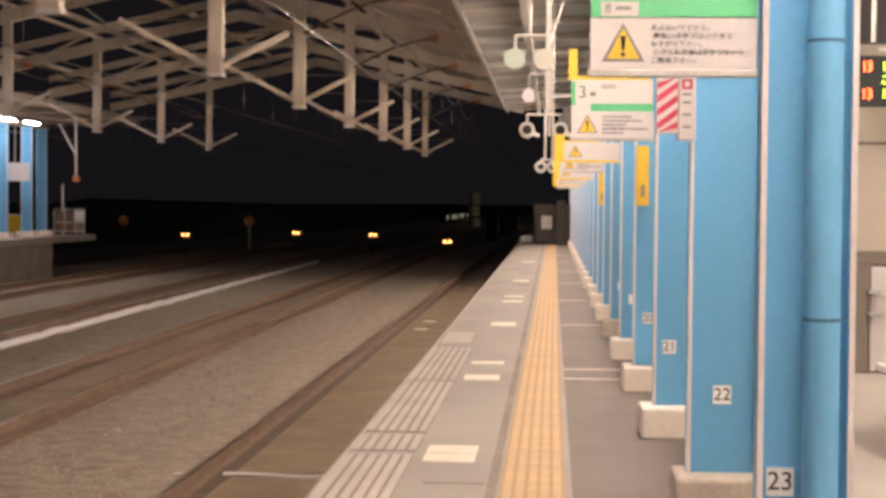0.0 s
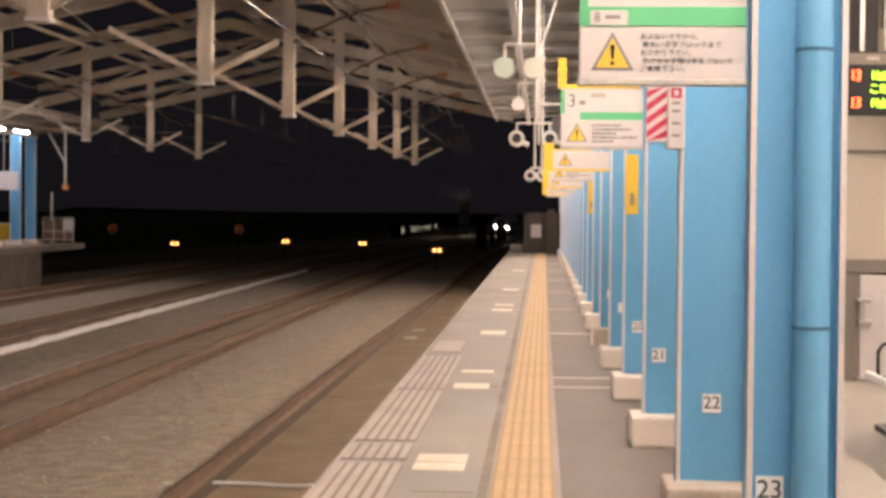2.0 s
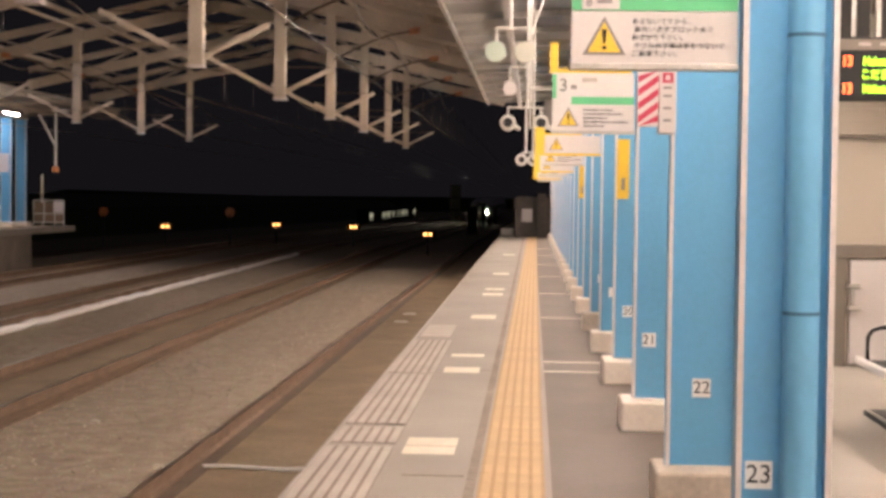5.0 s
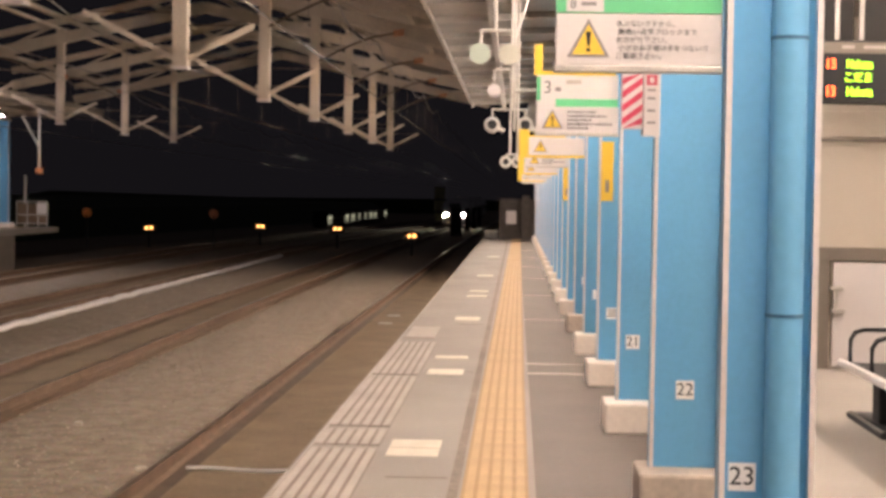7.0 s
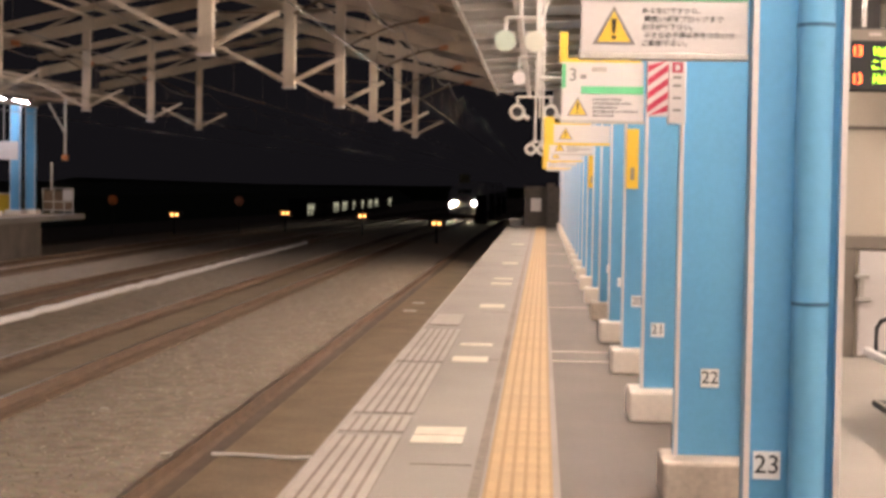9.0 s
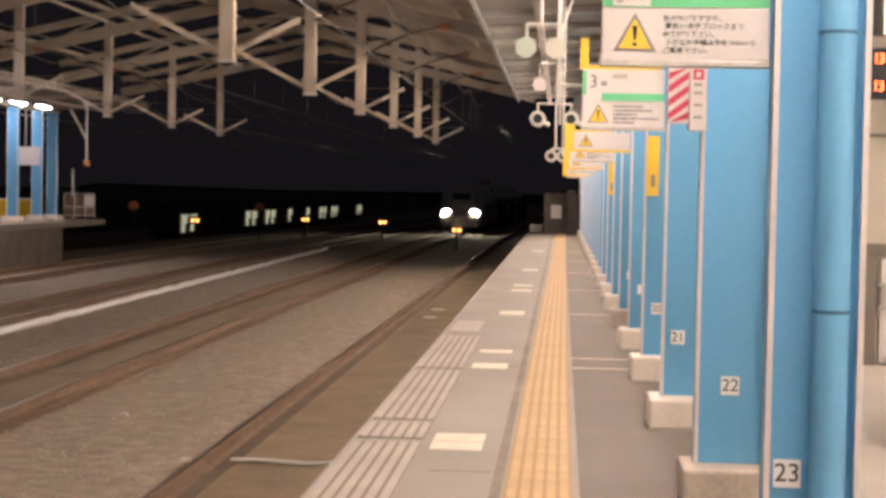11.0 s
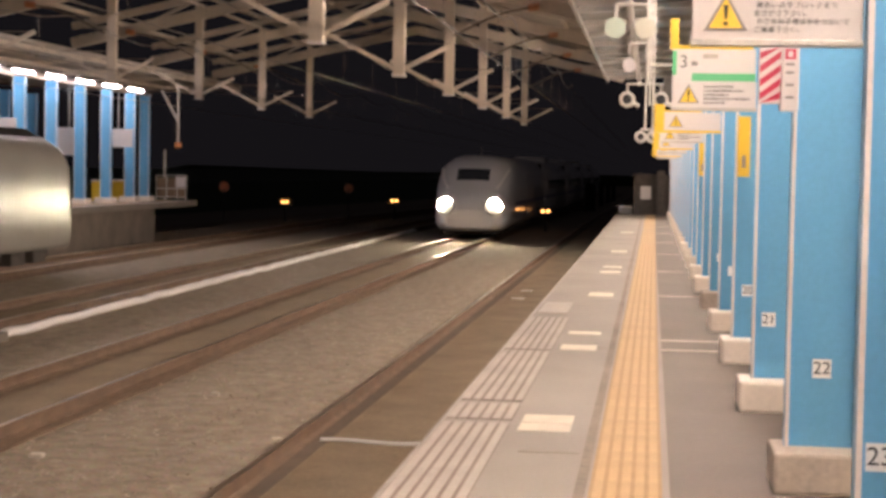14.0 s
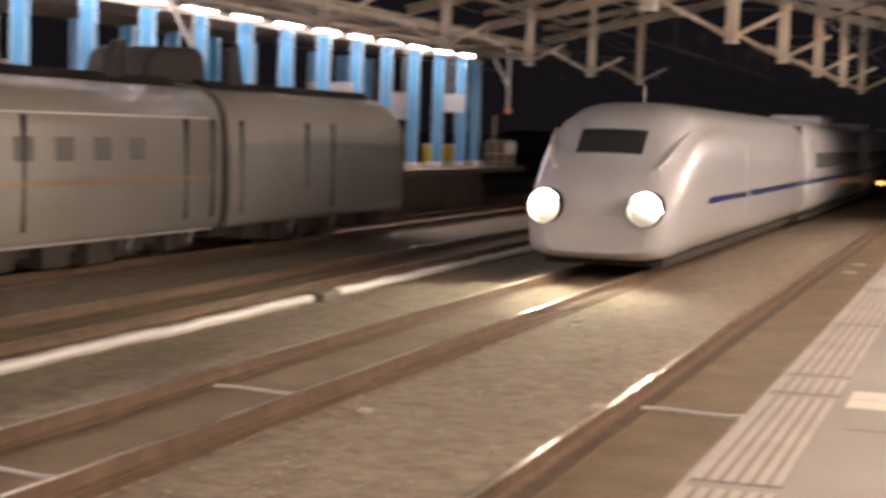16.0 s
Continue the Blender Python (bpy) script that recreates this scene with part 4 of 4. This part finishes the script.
        part("foot_plate", box(0.12, 0.46, y - 0.55, y + 0.6, 0.0, 0.045, 0.012), M["black"], b)
    for i in range(14):
        part("floor_stud", rod((0.135, 2.6 + 0.08 * i, 0.0), (0.135, 2.6 + 0.08 * i, 0.055), 0.014, 8), M["galv"], b)


def build_platform_end():
    c = thing("end_cabin", "dark equipment cabin at the end of the near platform", "cabin", (0, 64.0, 0))
    part("wall", box(-0.66, 1.6, 0, 2.2, 0, 1.50), M["under"], c)
    part("white_notice", box(-0.40, 0.0, -0.03, 0.0, 0.6, 1.1, 0.01), M["white"], c, "white notice")
    part("roof", box(-0.70, 1.7, -0.05, 2.3, 1.50, 1.56), M["under"], c)
    part("side_post", box(0.20, 0.52, -0.25, -0.1, 0, 1.70, 0.02), M["under"], c, "dark upright post")
    k = thing("end_block", "low pale block on the end of the near platform", "block", (-0.98, 65.6, 0))
    part("block", box(-0.25, 0.25, -0.3, 0.3, 0, 0.24, 0.03), M["pole"], k)
    part("cap", box(-0.28, 0.28, -0.33, 0.33, 0.24, 0.30, 0.02), M["cream"], k)
    r = thing("end_railing", "steel railing with a white panel at the far platform's end", "railing", (-19.9, 67.2, 0.12))
    for x in (-0.65, -0.2, 0.25, 0.62):
        part("post", rod((x, 0, 0), (x, 0, 1.05), 0.025, 8), M["pole"], r)
    for z in (0.15, 0.5, 1.05):
        part("rail", rod((-0.65, 0, z), (0.62, 0, z), 0.022, 8), M["pole"], r)
    for i in range(8):
        part("baluster", rod((-0.55 + 0.1 * i, 0, 0.1), (-0.55 + 0.1 * i, 0, 1.0), 0.008, 6), M["rust"], r)
    part("infill", box(-0.62, 0.6, 0.03, 0.05, 0.1, 0.95, 0.005), M["rust"], r, "brown infill board")
    part("panel", box(0.2, 0.62, -0.04, -0.02, 0.55, 1.0, 0.01), M["white"], r, "white panel")
    part("tall_post", rod((-0.35, 0.2, 0), (-0.35, 0.2, 2.1), 0.05, 10), M["pole"], r)
    a = thing("forked_bracket", "pale forked bracket with a small red-brown weight", "bracket", (-18.95, 64.9, 0))
    part("stem", rod((0, 0, 2.45), (0, 0, 4.9), 0.05, 10), M["pole"], a)
    part("fork", rod((0, 0, 3.35), (-0.70, 0, 4.60), 0.05, 10), M["pole"], a)
    part("weight", rod((0, -0.02, 2.3), (0, 0.02, 2.5), 0.14, 14), M["insul"], a)
    b = thing("forked_bracket", "pale forked bracket below the far canopy", "bracket", (-18.95, 37.0, 0))
    part("stem", rod((0, 0, 2.6), (0, 0, 4.9), 0.05, 10), M["pole"], b)
    part("fork", rod((0, 0, 3.35), (-0.70, 0, 4.60), 0.05, 10), M["pole"], b)
    # notices and boxes between the far columns
    for x, y, z0, z1, w, m, lab in ((-20.35, 61.6, 2.25, 2.95, 1.1, "white", "white hanging notice on the far platform"), (-21.2, 58.5, 1.9, 2.9, 1.3, "white", "white poster board on the far platform"), (-20.8, 50.4, 2.4, 3.0, 1.6, "white", "white hanging notice on the far platform")):
        s = thing("hanging_notice", lab, "sign", (x, y, 0), "far platform notices")
        part("board", box(-w / 2, w / 2, -0.04, 0.04, z0, z1, 0.01), M[m], s)
        part("hanger", rod((0, 0, z1), (0, 0, 4.7), 0.02, 6), M["pole"], s)
    for x, y in ((-21.6, 66.0), (-21.8, 64.0), (-21.7, 58.0)):
        y_ = thing("yellow_bin", "low yellow box on the far platform", "box", (x, y, 0.12), "yellow boxes")
        part("body", box(-0.35, 0.35, -0.3, 0.3, 0, 0.78, 0.04), M["yellow"], y_)
        part("lid", box(-0.37, 0.37, -0.32, 0.32, 0.78, 0.84, 0.02), M["cream"], y_)


def build_far_shelter():
    w = thing("waiting_room", "pale panelled waiting room on the far platform", "waiting room", (-23.2, 14, 0.12))
    part("wall", box(-2.5, 0, 0, 21, 0, 3.9), M["tanwall"], w)
    cols = (("cream", 1.3), ("white", 1.0), ("blue", 0.5), ("cream", 1.6), ("green", 0.7), ("white", 1.2), ("tan", 0.8), ("blue", 0.5), ("white", 1.4), ("cream", 1.0))
    y = 0.3
    for k in range(2):
        for m, ln in cols:
            part("panel", box(0.0, 0.04, y, y + ln - 0.08, 0.9, 3.6, 0.01), M[m], w)
            y += ln
    for yy in (2.0, 7.0, 12.0, 17.0):
        part("pane", box(0.04, 0.06, yy, yy + 1.2, 1.2, 2.4), M["pane"], w)


def build_far_lights():
    for x, y, z in ((-20.6, 92, -0.35), (-15.4, 99, -0.30), (-10.3, 95, -0.30), (-5.3, 84, -0.40)):
        s = thing("dwarf_signal", "low trackside signal with two amber lamps", "signal", (x, y, -1.44), "dwarf signals")
        part("post", rod((0, 0, 0), (0, 0, 0.8), 0.06, 10), M["dark"], s)
        c = part("case", box(-0.42, 0.42, 0, 0.25, z + 1.44 - 0.2, z + 1.44 + 0.2, 0.03), M["dark"], s)
        for d in (-0.13, 0.13):
            part("lamp", rod((d, -0.03, z + 1.44), (d, 0.0, z + 1.44), 0.085, 14), M["amber"], c, "lit amber lamp")
    for x, y in ((-23.6, 90), (-17.3, 94)):
        s = thing("round_marker", "dull red round marker on a post beside the line", "marker", (x, y, -1.44), "round markers")
        part("post", rod((0, 0, 0), (0, 0, 1.8), 0.05, 8), M["dark"], s)
        part("disc", rod((0, -0.03, 1.9), (0, 0.03, 1.9), 0.28, 20), M["insul"], s)
    # Added dark blocks that cut off the distant headlights for a while.
    for y, w in ((236, 0.6), (206, 0.55), (178.6, 0.55), (146, 0.95)):
        ms = thing("relay_cabinet", "dark cabinet shape added between the running lines to hide the headlights", "cabinet", (-5.3, y, -1.44 + fall(y)), "relay cabinets")
        part("footing", box(-w / 2 - 0.06, w / 2 + 0.06, -0.36, 0.36, -0.4, 0.3, 0.03), M["under"], ms)
        part("body", box(-w / 2, w / 2, -0.3, 0.3, 0.3, 2.5, 0.03), M["dark"], ms)
        part("roof", box(-w / 2 - 0.04, w / 2 + 0.04, -0.34, 0.34, 2.5, 2.56, 0.01), M["dark"], ms)
        part("door", box(-w / 2 + 0.04, w / 2 - 0.04, -0.325, -0.30, 0.4, 2.4, 0.008), M["dark"], ms)
    # Block stack made up to show a patch lit by the headlights.
    rw = thing("stone_pier", "pale yellowish block stack added between the outer tracks to catch the headlights", "pier", (-14.55, 319, -1.44 + fall(319)), rz=72)
    for z0, z1, dx in ((-0.3, 1.7, 0.25), (2.0, 4.1, -0.3), (4.35, 6.7, 0.0)):
        part("pier_block", box(-2.2 + dx, 2.2 + dx, 0, 0.6, z0, z1, 0.08), M["pier"], rw)
    part("core", box(-1.6, 1.6, 0.15, 0.5, -0.3, 6.6), M["under"], rw)
    # dark wooded bank behind the line
    tagged(part("backdrop_bank", prism([(-160, -7), (-46, -7), (-56, -0.5), (-160, 0.8)], -20, 640), M["leaf"]), "dark wooded bank beside the line at night", "bank", kind="structure")
    tagged(part("backdrop_far", prism([(-260, -8), (260, -8), (200, 1.6), (60, 0.5), (-40, 1.2), (-120, 0.8), (-200, 2.4)], 700, 720), M["leaf"]), "dark hills at the end of the line", "hills", kind="structure")


def build_local_train():
    """A local train with lit windows on the lower line behind the far platform; y=0 is its leading end."""
    tr = thing("local_train", "dark local train with lit windows on the lower line", "train", (-37, 335, -4.6))
    rail = thing("local_track", "dark local track on the lower ground", "track", (0, 0, 0))
    part("track_bed", sloped(box(-38.2, -35.8, -20, 90, -3.2, -3.0)), M["dust"], rail)
    for k in range(7):
        c = part("local_car", box(-1.45, 1.45, 20.3 * k, 20.3 * k + 19.8, 0.55, 3.5, 0.18), M["dark"], tr)
        part("eave", box(1.40, 1.49, 20.3 * k + 0.4, 20.3 * k + 19.4, 3.02, 3.10), M["pole"], c, "pale eave line")
        part("underframe", box(-1.2, 1.2, 20.3 * k + 1, 20.3 * k + 18.8, 0.0, 0.56), M["under"], c)
        for d in range(5):
            for w, ln, low in ((0.3, 1.3, 0.95), (2.0, 1.0, 1.75)):
                y = 20.3 * k + 0.6 + 3.85 * d + w
                lit = (d + 2 * k) % 5 in (0, 1)
                part("window", box(1.44, 1.465, y, y + ln, low, 2.6, 0.01), M["warmwin" if lit else "pane"], c, "lit window" if lit else "dark window")
    return tr


train = build_train()
build_standing_train()
build_signs()
build_hangers()
build_kiosk()
build_platform_end()
build_far_shelter()
build_far_lights()
local = build_local_train()


def motions():
    # it comes round a curve first, then runs straight
    bend = [(0, 3.5, 347, -38), (0.5, 0.2, 339, -34), (0.9, -3.2, 331, -24), (1.25, -6.6, 324, -8)]
    d = [(1.6, 317), (2, 309), (2.5, 298.5), (3.3, 281.5), (4.2, 262), (5.5, 234.5), (7, 203), (9, 163), (11.5, 115), (12, 105.5), (13, 88), (14, 69.8), (14.5, 60.6), (15.2, 47.2), (15.6, 39.9), (16, 32.7)]
    e = [(0, 560), (1.5, 452), (2.1, 414), (4.5, 368), (7.1, 308), (8.5, 268), (9, 250), (11.5, 112), (12, 60), (12.5, -8), (13, -80), (14, -220), (16, -500)]
    walk(local, [(t, pose(-37, y, -3.0 + fall(min(max(y + 40, 0), 420)))) for t, y in e])
    walk(train, [(t, pose(x, y, RAIL + fall(y), 0, 0, a)) for t, x, y, a in bend] + [(t, pose(TRACKS[1], y + 0.1, RAIL + fall(y))) for t, y in d])


motions()
